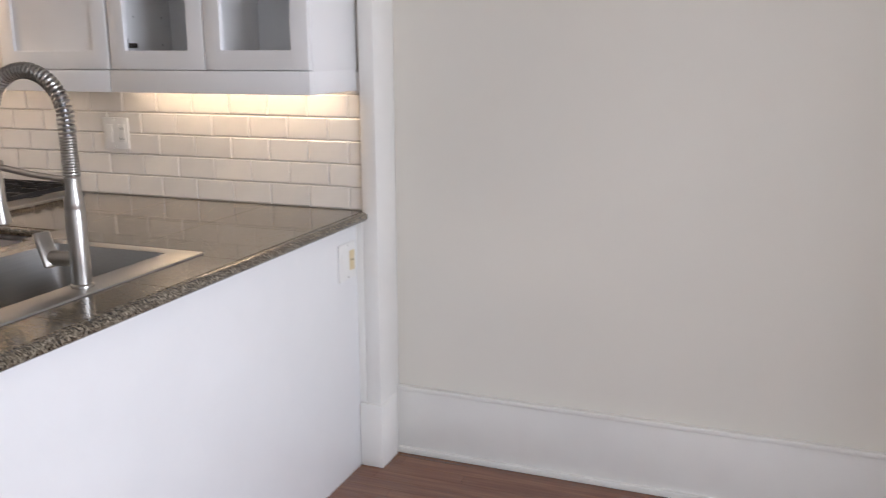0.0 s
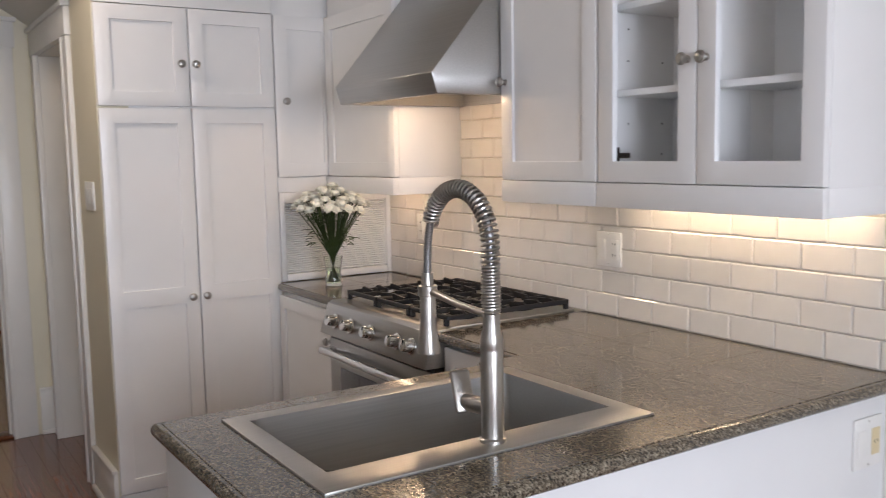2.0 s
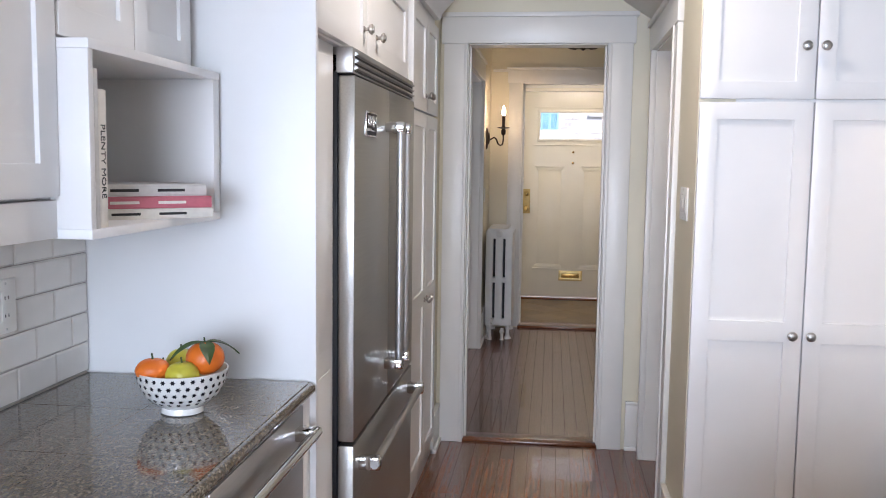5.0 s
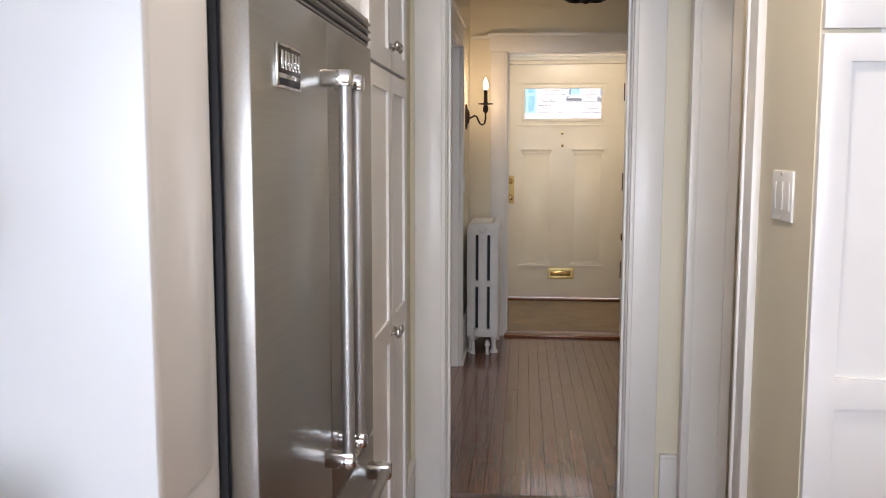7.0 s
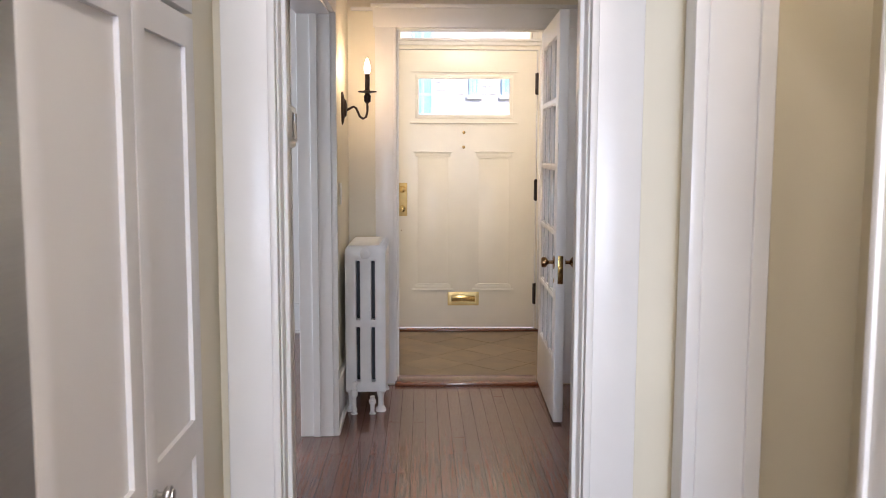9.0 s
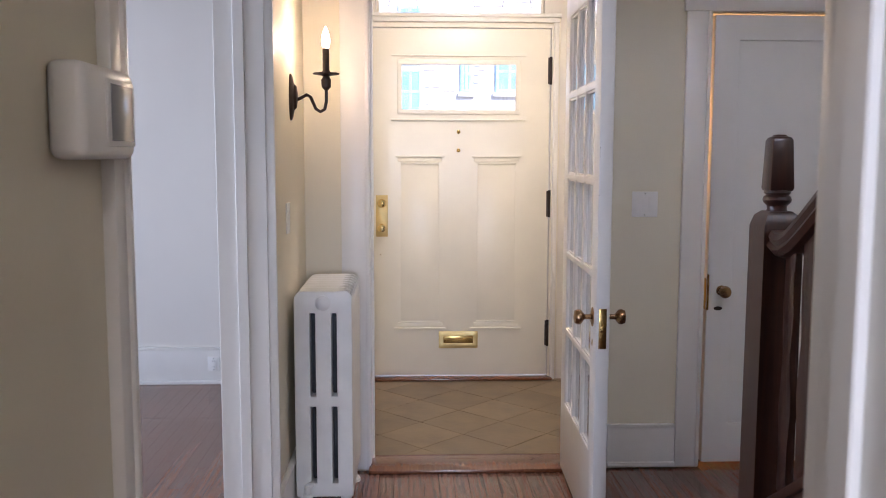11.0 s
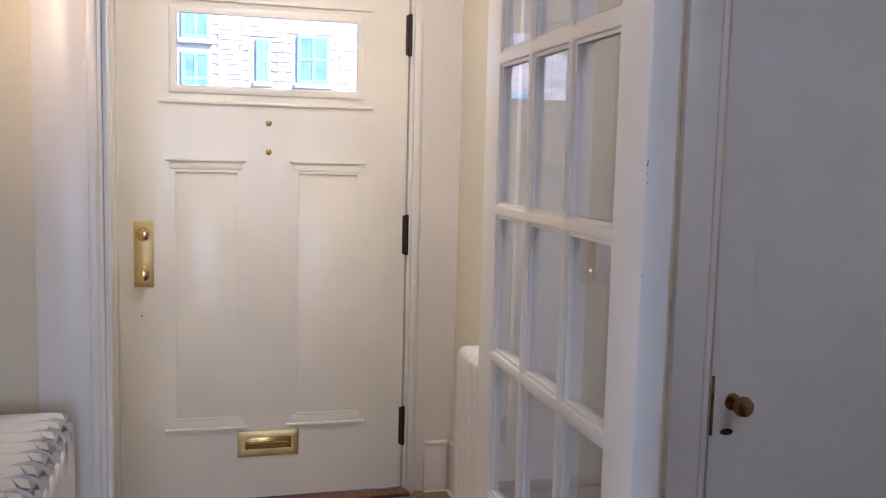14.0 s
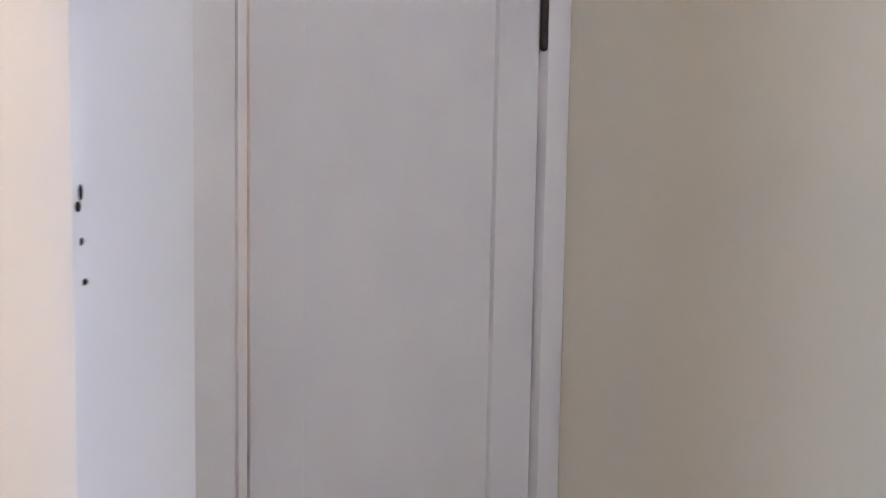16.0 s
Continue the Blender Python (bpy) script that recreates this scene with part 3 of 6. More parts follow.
# tall pantry beside the passage
pantry = thing("pantry_cabinet", (-3.7, 1.87, 0), "tall white pantry cabinet with four framed doors and nickel knobs", "cabinet")
FP = ("x", 1, -3.42)
part("body", box(-3.84, -3.42, 1.622, 2.238, 0.09, CEIL - 0.004, 0.002), CABINET, pantry)
part("plinth", box(-3.84, -3.425, 1.622, 2.236, 0, 0.09, 0.002, 2, box(-3.4235, -3.41, 1.502, 2.236, 0, 0.095, 0.002)), CABINET, pantry)
part("frieze", fbox(FP, 1.5, 2.238, 0, 0.019, 2.086, CEIL - 0.004, 0.002), CABINET, pantry)
for u0, u1, k in ((1.5, 1.868, 1.832), (1.87, 2.238, 1.892)):
    shaker(pantry, FP, u0, u1, 0.1, 1.678, (k, 0.896), 0.905)
    shaker(pantry, FP, u0, u1, 1.684, 2.084, (k, 1.857))
# narrow wall cabinet in the corner and the one beside the hood
corner = thing("corner_wall_cabinet", (-3.6, 2.39, 1.38), "narrow white wall cabinet with a single framed door", "cabinet")
part("body", box(-3.84, -3.42, 2.239, 2.53, 1.38, CEIL - 0.004, 0.002), CABINET, corner)
shaker(corner, FP, 2.24, 2.528, 1.382, 2.084, (2.285, 1.713))
part("valance", fbox(FP, 2.24, 2.528, -0.03, 0.012, 1.315, 1.38, 0.002), CABINET, corner)
FN = ("y", -1, 2.5)
left_cab = thing("hood_side_cabinet", (-3.1, 2.65, 1.38), "white wall cabinet beside the range hood", "cabinet")
part("body", box(-3.398, -2.79, 2.5, 2.801, 1.38, CEIL - 0.004, 0.002), CABINET, left_cab)
shaker(left_cab, FN, -3.395, -2.79, 1.382, 2.084, (-2.83, 1.75))
part("valance", box(-3.396, -2.792, 2.47, 2.5, 1.312, 1.38, 0.002, 2, box(-2.82, -2.792, 2.5, 2.795, 1.312, 1.38, 0.002)), CABINET, left_cab)
# appliance garage with a rolling shutter
garage = thing("appliance_garage", (-3.6, 2.5, 0.915), "white appliance garage with a closed ribbed roller shutter", "cabinet")
part("body", box(-3.84, -3.45, 2.24, 2.801, 0.917, 1.314), CABINET, garage)
part("frame", box(-3.45, -3.395, 2.24, 2.262, 0.917, 1.314, 0.002, 2, box(-3.45, -3.395, 2.775, 2.8, 0.917, 1.314, 0.002, 2, box(-3.45, -3.395, 2.262, 2.775, 1.268, 1.314, 0.002))), CABINET, garage)
for i in range(32):
    z = 0.952 + i * 0.0099
    part("slat", prism([(-3.43, z), (-3.412, z + 0.0006), (-3.408, z + 0.0045), (-3.412, z + 0.0088), (-3.43, z + 0.0094)], "y", 2.262, 2.775), CABINET, garage)
part("bottom_bar", box(-3.432, -3.395, 2.263, 2.774, 0.918, 0.95, 0.004), CABINET, garage)
# wall cabinets over the counter, two doors with glass
FG = ("y", -1, 2.51)
upper = thing("glass_wall_cabinet", (-1.28, 2.65, 1.38), "white wall cabinet with two glass doors and two shelves", "cabinet")
b = box(-1.645, -1.627, 2.51, 2.801, 1.38, 2.2, 0.001)
b = box(-0.936, -0.918, 2.51, 2.801, 1.38, 2.2, 0.001, 2, b)
b = box(-1.627, -0.936, 2.51, 2.801, 1.38, 1.4, 0, 2, b)
b = box(-1.627, -0.936, 2.51, 2.801, 2.18, 2.2, 0, 2, b)
b = box(-1.627, -0.936, 2.788, 2.801, 1.4, 2.18, 0, 2, b)
b = box(-1.29, -1.272, 2.515, 2.788, 1.4, 2.18, 0, 2, b)
body = part("body", b, CABINET, upper)
for z in (1.625, 1.865):
    part("shelf", box(-1.626, -1.291, 2.54, 2.787, z, z + 0.018, 0.001), CABINET, upper)
    part("shelf", box(-1.271, -0.937, 2.54, 2.787, z, z + 0.018, 0.001), CABINET, upper)
d1 = shaker(upper, FG, -1.64, -1.281, 1.382, 2.19, (-1.31, 1.7), pane=True)
d2 = shaker(upper, FG, -1.281, -0.918, 1.382, 2.19, (-1.25, 1.7), pane=True)
part("hinge", box(-1.6262, -1.617, 2.53, 2.6, 1.45, 1.466, 0.002, 2, box(-1.6262, -1.621, 2.545, 2.562, 1.434, 1.482, 0.002)), BRONZE, d1, "dark metal cup hinge")
part("valance", box(-1.645, -0.918, 2.488, 2.512, 1.312, 1.3815, 0.002, 2, box(-0.942, -0.919, 2.512, 2.8, 1.312, 1.3815, 0.002)), CABINET, upper)
part("frieze", box(-1.645, -0.918, 2.5, 2.801, 2.2, CEIL - 0.004, 0.002), CABINET, upper)
part("light_bar", box(-1.62, -1.0, 2.70, 2.74, 1.366, 1.379, 0.002), UNDERCAB, upper, "glowing warm lamp strip under the cabinet")
for i in range(9):
    part("peg_hole", rod((-1.6275, 2.6 + 0.14 * (i % 2), 1.46 + 0.09 * (i // 2)), (-1.6265, 2.6 + 0.14 * (i % 2), 1.46 + 0.09 * (i // 2)), 0.003, None, 8), BRONZE, body)
solid = thing("solid_wall_cabinet", (-1.88, 2.65, 1.38), "white wall cabinet with one framed door beside the hood", "cabinet")
part("body", box(-2.1, -1.647, 2.51, 2.801, 1.38, CEIL - 0.004, 0.002), CABINET, solid)
shaker(solid, FG, -2.1, -1.647, 1.382, 2.19, (-2.075, 1.7))
part("valance", box(-2.099, -1.648, 2.488, 2.512, 1.312, 1.3815, 0.002), CABINET, solid)

# base cabinets
FB = ("y", -1, 2.24)


def base_cabinet(x0, x1, knob_u, label=CAB_LABEL):
    c = thing("base_cabinet", ((x0 + x1) / 2, 2.5, 0), label, "cabinet", "base cabinets")
    part("body", box(x0, x1, 2.24, 2.8, 0.1, 0.882, 0.002), CABINET, c)
    part("plinth", box(x0, x1, 2.27, 2.8, 0, 0.1), CABINET, c)
    shaker(c, FB, x0, x1, 0.11, 0.865, (knob_u, 0.74), stile=0.055)
    return c


base_cabinet(-3.398, -2.835, -2.88)
base_cabinet(-2.055, -1.64, -1.69)
# peninsula: a long cabinet under the sink with a plain back panel
pen = thing("peninsula_cabinet", (-1.3, 2.0, 0), "white peninsula cabinet with a smooth painted back panel", "cabinet")
part("body", box(-1.56, -0.97, 1.235, 2.805, 0.1, 0.66, 0.002), CABINET, pen)
part("plinth", box(-1.5, -0.98, 1.25, 2.805, 0, 0.1), CABINET, pen)
part("back_panel", box(-0.97, -0.928, 1.208, 2.781, 0, 0.882, 0.002), PANEL, pen)
part("end_panel", box(-1.575, -0.971, 1.208, 1.2245, 0, 0.882, 0.002), PANEL, pen)
part("front_rail", box(-1.575, -1.56, 1.225, 2.2, 0.1, 0.882, 0.001), CABINET, pen)
for u0, u1, k in ((1.24, 1.7, 1.66), (1.7, 2.16, 1.74)):
    shaker(pen, ("x", -1, -1.575), u0, u1, 0.11, 0.84, (k, 0.74))

# counters: granite tiles on a base with a rounded edge
SINK = (-1.512, -1.1, 1.348, 2.056)


def worktop(name, xs, ys, solid_at, label, at):
    b = slab(xs, ys, solid_at, 0.883, 0.9135, "z")
    bmesh.ops.translate(b, verts=b.verts, vec=-Vector(at))
    ob = new(name, finish(name, b, GRANITE))
    ob.location = at
    ORIGIN[ob] = Vector(at)
    tagged(ob, label, "worktop")
    mod = ob.modifiers.new("edge", "BEVEL")
    mod.width, mod.segments, mod.limit_method, mod.angle_limit = 0.014, 5, "ANGLE", radians(40)
    return ob


def granite_tiles(parent, rects, step=0.305, inset=0.02, hole=None):
    for x0, x1, y0, y1 in rects:
        nx, ny = max(1, round((x1 - x0) / step)), max(1, round((y1 - y0) / step))
        for i in range(nx):
            for j in range(ny):
                a0, a1 = x0 + (x1 - x0) * i / nx, x0 + (x1 - x0) * (i + 1) / nx
                c0, c1 = y0 + (y1 - y0) * j / ny, y0 + (y1 - y0) * (j + 1) / ny
                part("tile", box(a0 + 0.0004, a1 - 0.0004, c0 + 0.0004, c1 - 0.0004, 0.905, 0.9155, 0.0008, 1), GRANITE, parent)


top1 = worktop("peninsula_worktop", [-2.055, -1.63, SINK[0], SINK[1], -0.885], [1.19, SINK[2], SINK[3], 2.185, 2.803],
               lambda x, y: not (SINK[0] < x < SINK[1] and SINK[2] < y < SINK[3]) and (x > -1.63 or y > 2.185),
               "speckled brown granite worktop with a rounded edge", (-1.25, 1.9, 0.883))
granite_tiles(top1, [(-2.04, -1.64, 2.2, 2.801), (-1.64, -0.905, 2.06, 2.801), (-1.61, -1.516, 1.21, 2.06), (-1.06, -0.905, 1.21, 2.06), (-1.516, -1.06, 1.21, 1.344)])
top2 = worktop("corner_worktop", [-3.397, -2.832], [2.212, 2.803], lambda x, y: True, "speckled brown granite worktop beside the range", (-3.1, 2.5, 0.883))
granite_tiles(top2, [(-3.39, -2.84, 2.227, 2.8)])
top3 = worktop("long_worktop", [-2.439, -0.32], [-0.158, 0.448], lambda x, y: True, "long speckled dark granite worktop with a rounded edge", (-1.4, 0.15, 0.883))
granite_tiles(top3, [(-2.425, -0.335, -0.15, 0.433)])

# ---- kitchen things ----
# sink
rim = (-1.54, -1.03, 1.318, 2.085)
sink = thing("kitchen_sink", (-1.285, 1.7, 0.9), "single-bowl stainless steel sink with a wide flat rim", "sink")
b = slab([rim[0], -1.495, -1.12, rim[1]], [rim[2], 1.365, 2.04, rim[3]], lambda x, y: not (-1.495 < x < -1.12 and 1.365 < y < 2.04), 0.9135, 0.9205, "z")
part("rim", soften(b, 0.002), STEEL_Y, sink)
b = bmesh.new()
o = [(-1.495, 1.365), (-1.12, 1.365), (-1.12, 2.04), (-1.495, 2.04)]
i = [(-1.48, 1.38), (-1.135, 1.38), (-1.135, 2.025), (-1.48, 2.025)]
top = [b.verts.new((x, y, 0.9195)) for x, y in o]
low = [b.verts.new((x, y, 0.70)) for x, y in i]
for k in range(4):
    b.faces.new((top[k], top[(k + 1) % 4], low[(k + 1) % 4], low[k]))
b.faces.new(low)
bmesh.ops.bevel(b, geom=[e for e in b.edges if e.is_manifold], offset=0.025, segments=4, affect="EDGES", profile=0.5)
bowl = part("bowl", b, STEEL_Y, sink)
part("drain", lathe([(0.045, 0), (0.045, 0.003), (0.036, 0.004), (0.03, 0.001), (0.008, 0.001)], (-1.31, 1.7, 0.7005)), CHROME, sink, "round chrome drain")

# tap with a coil spring
tap = thing("kitchen_tap", (-1.083, 1.70, 0.92), "tall brushed nickel tap with a coil spring and pull-down spray", "tap")
part("base", lathe([(0.026, 0), (0.026, 0.006), (0.0222, 0.009), (0.0222, 0.178), (0.0215, 0.181), (0.0222, 0.184), (0.022, 0.2), (0.0165, 0.222), (0.0165, 0.25)], (-1.083, 1.70, 0.9205), seg=32), NICKEL, tap)
lev = part("handle_body", sweep([(-1.083, 1.70, 0.985), (-1.12, 1.692, 0.985), (-1.152, 1.684, 0.985)], [0.0175, 0.0175, 0.0165], 20), NICKEL, tap)
b = box(-0.021, 0.021, -0.0065, 0.0065, -0.03, 0.055, 0.006, 3)
b.transform(pose(-1.155, 1.682, 0.993, 0, 0, 78) @ pose(0, 0, 0, -24, 0, 0))
part("lever", b, NICKEL, lev, "flat paddle lever")
arc = [(-1.083, 1.70, z) for z in np.linspace(1.17, 1.30, 8)]
arc += [(-1.191 + 0.108 * math.cos(a), 1.70, 1.30 + 0.105 * math.sin(a)) for a in np.linspace(0.15, 2.85, 24)]
hose_down = [(-1.296, 1.70, 1.325), (-1.305, 1.70, 1.29), (-1.309, 1.70, 1.25), (-1.31, 1.70, 1.215)]
part("hose", sweep(arc + hose_down, 0.0085, 12), material("braided_hose", (0.3, 0.3, 0.3), 0.35, 0.9, 400, 0.4), tap, "braided grey hose")


def helix(line, radius, pitch):
    pts = [Vector(p) for p in line]
    lens = [0]
    for p, q in zip(pts, pts[1:]):
        lens.append(lens[-1] + (q - p).length)
    out, total, s, ang = [], lens[-1], 0.0, 0.0
    while s < total:
        k = max(j for j in range(len(lens)) if lens[j] <= s)
        k = min(k, len(pts) - 2)
        f = (s - lens[k]) / (lens[k + 1] - lens[k])
        p = pts[k].lerp(pts[k + 1], f)
        d = (pts[k + 1] - pts[k]).normalized()
        side = Vector((0, 1, 0))
        up = d.cross(side)
        out.append(p + side * radius * math.cos(ang) + up * radius * math.sin(ang))
        ang += 2 * math.pi / 12
        s += pitch(s) / 12
    return out


part("spring", sweep(helix(arc, 0.0162, lambda s: 0.0062 if s < 0.09 else 0.0105), 0.0031, 6), NICKEL, tap, "brushed steel coil spring")
part("spray_head", lathe([(0.0125, 0.0), (0.0135, -0.03), (0.0165, -0.04), (0.0175, -0.11), (0.0185, -0.13), (0.025, -0.165), (0.025, -0.172), (0.018, -0.173)], (-1.31, 1.70, 1.225), seg=28), NICKEL, tap)
part("docking_arm", sweep([(-1.083, 1.70, 1.165), (-1.19, 1.70, 1.172), (-1.29, 1.70, 1.185)], 0.0075, 14), NICKEL, tap)
part("docking_ring", lathe([(0.0185, -0.012), (0.0205, -0.01), (0.0205, 0.01), (0.0185, 0.012)], (-1.31, 1.70, 1.187), seg=24), NICKEL, tap)

# range
rg = thing("gas_range", (-2.44, 2.45, 0), "stainless steel gas range with black grates and five knobs", "stove")
X0, X1 = -2.828, -2.06
part("body", box(X0, X1, 2.235, 2.8, 0.1, 0.905, 0.003), STEEL_H, rg)
part("plinth", box(X0 + 0.02, X1 - 0.02, 2.24, 2.79, 0.0, 0.1, 0.002), BLACK, rg)
part("control_panel", prism([(2.15, 0.795), (2.236, 0.795), (2.26, 0.918), (2.205, 0.918), (2.186, 0.908)], "x", X0, X1, 0.003), STEEL_H, rg)
part("hob_tray", box(X0 + 0.02, X1 - 0.02, 2.261, 2.79, 0.905, 0.918, 0.004), STEEL_H, rg)
for k in range(5):
    x = X0 + 0.075 + k * (X1 - X0 - 0.15) / 4 + (0.03 if k in (0, 3) else -0.03 if k == 4 else 0)
    p = Vector((x, 2.166, 0.852))
    kn = part("knob", lathe([(0.028, 0), (0.028, 0.005), (0.021, 0.007), (0.0205, 0.032), (0.019, 0.037), (0.006, 0.038)], p, (0, -0.97, 0.24), 28), CHROME, rg, "polished round control knob")
    part("pointer", rod(p + Vector((0, -0.034, 0.012)), p + Vector((0, -0.033, 0.026)), 0.003, None, 8), BLACK, kn)
ov = part("oven_door", box(X0 + 0.006, X1 - 0.006, 2.186, 2.234, 0.2, 0.775, 0.006), STEEL_H, rg)
part("vent_slot", box(X0 + 0.01, X1 - 0.01, 2.19, 2.23, 0.776, 0.794), BLACK, rg)
part("window", box(X0 + 0.1, X1 - 0.1, 2.1825, 2.187, 0.27, 0.67, 0.001), DARKGLASS, ov, "dark oven window")
part("handle", rod((X0 + 0.03, 2.142, 0.73), (X1 - 0.03, 2.142, 0.73), 0.0145, None, 20), CHROME, ov, "round chrome towel-bar handle")
for x in (X0 + 0.05, X1 - 0.05):
    part("bracket", box(x - 0.018, x + 0.018, 2.139, 2.19, 0.718, 0.742, 0.004), CHROME, ov)
part("medallion", lathe([(0.016, 0), (0.016, 0.003), (0.012, 0.004)], (X1 - 0.029, 2.142, 0.73), (1, 0, 0), 20), RED, ov, "round red badge")
part("drawer", box(X0 + 0.006, X1 - 0.006, 2.19, 2.234, 0.105, 0.195, 0.005), STEEL_H, rg)
for c in range(3):
    gx0 = X0 + 0.03 + c * 0.2365
    gx1 = gx0 + 0.2345
    bars = []
    b = None
    for y in (2.262, 2.515, 2.768):
        b = box(gx0, gx1, y - 0.006, y + 0.006, 0.937, 0.953, 0.003, 1, b)
    for x in (gx0 + 0.006, gx1 - 0.006):
        b = box(x - 0.006, x + 0.006, 2.256, 2.774, 0.936, 0.952, 0.003, 1, b)
    for y in (2.325, 2.388, 2.451, 2.578, 2.64, 2.703):
        for e, w in ((gx0, 1), (gx1, -1)):
            b = prism([(e, 0.952), (e + w * 0.012, 0.962), (e + w * 0.085, 0.956), (e + w * 0.085, 0.941), (e, 0.938)], "y", y - 0.0045, y + 0.0045, 0.0, b)
    for cy in (2.388, 2.64):
        mx = (gx0 + gx1) / 2
        for y0, y1 in ((cy - 0.124, cy - 0.03), (cy + 0.03, cy + 0.124)):
            b = box(mx - 0.0045, mx + 0.0045, y0, y1, 0.938, 0.956, 0.002, 1, b)
    for x in (gx0 + 0.012, gx1 - 0.012):
        for y in (2.262, 2.768):
            b = box(x - 0.008, x + 0.008, y - 0.008, y + 0.008, 0.917, 0.94, 0.002, 1, b)
    part("grate", b, IRON_AND_SLOT_SHADE, rg, "black cast iron grate")
    for cy in (2.388, 2.64):
        part("burner", lathe([(0.05, 0), (0.05, 0.008), (0.036, 0.01), (0.036, 0.016), (0.03, 0.019), (0.004, 0.019)], ((gx0 + gx1) / 2, cy, 0.918)), IRON_AND_SLOT_SHADE, rg, "round black gas burner")

# hood
hood = thing("range_hood", (-2.45, 2.5, 1.66), "stainless steel canopy range hood with a sloping front", "hood")
b = bmesh.new()
H0, H1 = -2.785, -2.105
lo = [(H0, 2.226), (H1, 2.226), (H1, 2.8), (H0, 2.8)]
v0 = [b.verts.new((x, max(y, 2.246), 1.662)) for x, y in lo]
v1 = [b.verts.new((x, y, 1.728)) for x, y in lo]
v2 = [b.verts.new(p) for p in ((H0, 2.55, 2.105), (H1, 2.55, 2.105), (H1, 2.8, 2.105), (H0, 2.8, 2.105))]
for a, c in ((v0, v1), (v1, v2)):
    for k in range(4):
        b.faces.new((a[k], a[(k + 1) % 4], c[(k + 1) % 4], c[k]))
b.faces.new(v2)
inner = [b.verts.new(p) for p in ((H0 + 0.03, 2.27, 1.662), (H1 - 0.03, 2.27, 1.662), (H1 - 0.03, 2.79, 1.662), (H0 + 0.03, 2.79, 1.662))]
deep = [b.verts.new((v.co.x, v.co.y, 1.735)) for v in inner]
for k in range(4):
    b.faces.new((v0[k], v0[(k + 1) % 4], inner[(k + 1) % 4], inner[k]))
    b.faces.new((inner[k], inner[(k + 1) % 4], deep[(k + 1) % 4], deep[k]))
b.faces.new(deep)
part("canopy", soften(b, 0.004, 25), STEEL_H, hood)
part("chimney", box(H0, H1, 2.55, 2.8, 2.105, CEIL - 0.003, 0.002), STEEL_H, hood)
for x in (-2.6, -2.3):
    part("lamp", lathe([(0.042, 0), (0.042, -0.008), (0.03, -0.012)], (x, 2.36, 1.734)), HOOD_LAMP, hood, "glowing round hood lamp")
for k in range(2):
    part("filter", box(-2.74 + k * 0.3, -2.46 + k * 0.3, 2.47, 2.77, 1.708, 1.722, 0.003), STEEL_Y, hood, "brushed steel grease filter")

# vase of white flowers
vx, vy, vz = -3.17, 2.38, 0.9165
flowers = thing("flower_vase", (vx, vy, vz), "clear glass vase of white chrysanthemums on the worktop", "vase")
b = lathe([(0.034, 0.0), (0.036, 0.004), (0.031, 0.06), (0.036, 0.09), (0.041, 0.128), (0.0385, 0.128), (0.0335, 0.09), (0.0285, 0.06), (0.032, 0.012), (0.002, 0.01)], (vx, vy, vz), seg=32)
part("vase", b, VASE_GLASS, flowers, "clear waisted glass vase")
part("water", lathe([(0.0305, 0.0125), (0.0278, 0.06), (0.0305, 0.078), (0.002, 0.0785)], (vx, vy, vz), seg=28), WATER, flowers)
rng = random.Random(4)
heads = []
b = bmesh.new()
for ring, (n, lift, length) in enumerate(((13, 0.1, 0.03), (12, 0.5, 0.027), (10, 0.95, 0.022), (6, 1.3, 0.014))):
    for k in range(n):
        a = 2 * math.pi * (k + 0.5 * ring) / n + rng.uniform(-0.15, 0.15)
        el = lift + rng.uniform(-0.12, 0.12)
        d = Vector((math.cos(a) * math.cos(el), math.sin(a) * math.cos(el), math.sin(el)))
        s = Vector((-math.sin(a), math.cos(a), 0)) * 0.0075
        n_ = d.cross(s).normalized() * 0.003
        p = [d * 0.003, d * length * 0.6 + s + n_, d * length, d * length * 0.6 - s + n_]
        vs = [b.verts.new(q) for q in p]
        b.faces.new(vs)
ball((0, 0, 0.008), 0.016, (1, 1, 0.8), 10, b)
head_mesh = finish("flower_head", b, PETAL)
for k in range(64):
    a, r = k * 2.39996, 0.155 * math.sqrt((k + 0.5) / 64)
    z = 0.325 + 0.085 * (1 - (r / 0.16) ** 2) + rng.uniform(-0.03, 0.015)
    top_p = Vector((vx + r * math.cos(a), vy + r * math.sin(a), vz + z))
    low_p = Vector((vx - 0.016 * math.cos(a), vy - 0.016 * math.sin(a), vz + 0.018))
    neck = Vector((vx + 0.012 * math.cos(a), vy + 0.012 * math.sin(a), vz + 0.13))
    pts = [low_p, neck, neck.lerp(top_p, 0.5) + Vector((0, 0, 0.012)), top_p]
    part("stem", sweep(pts, [0.0028, 0.0028, 0.0024, 0.002], 6), STEM, flowers)
    h = new("flower_head", head_mesh)
    h.parent = flowers
    d = (top_p - neck).normalized()
    h.matrix_local = Matrix.Translation(top_p - Vector((vx, vy, vz))) @ d.to_track_quat("Z", "Y").to_matrix().to_4x4() @ Matrix.Scale(rng.uniform(0.9, 1.25), 4)
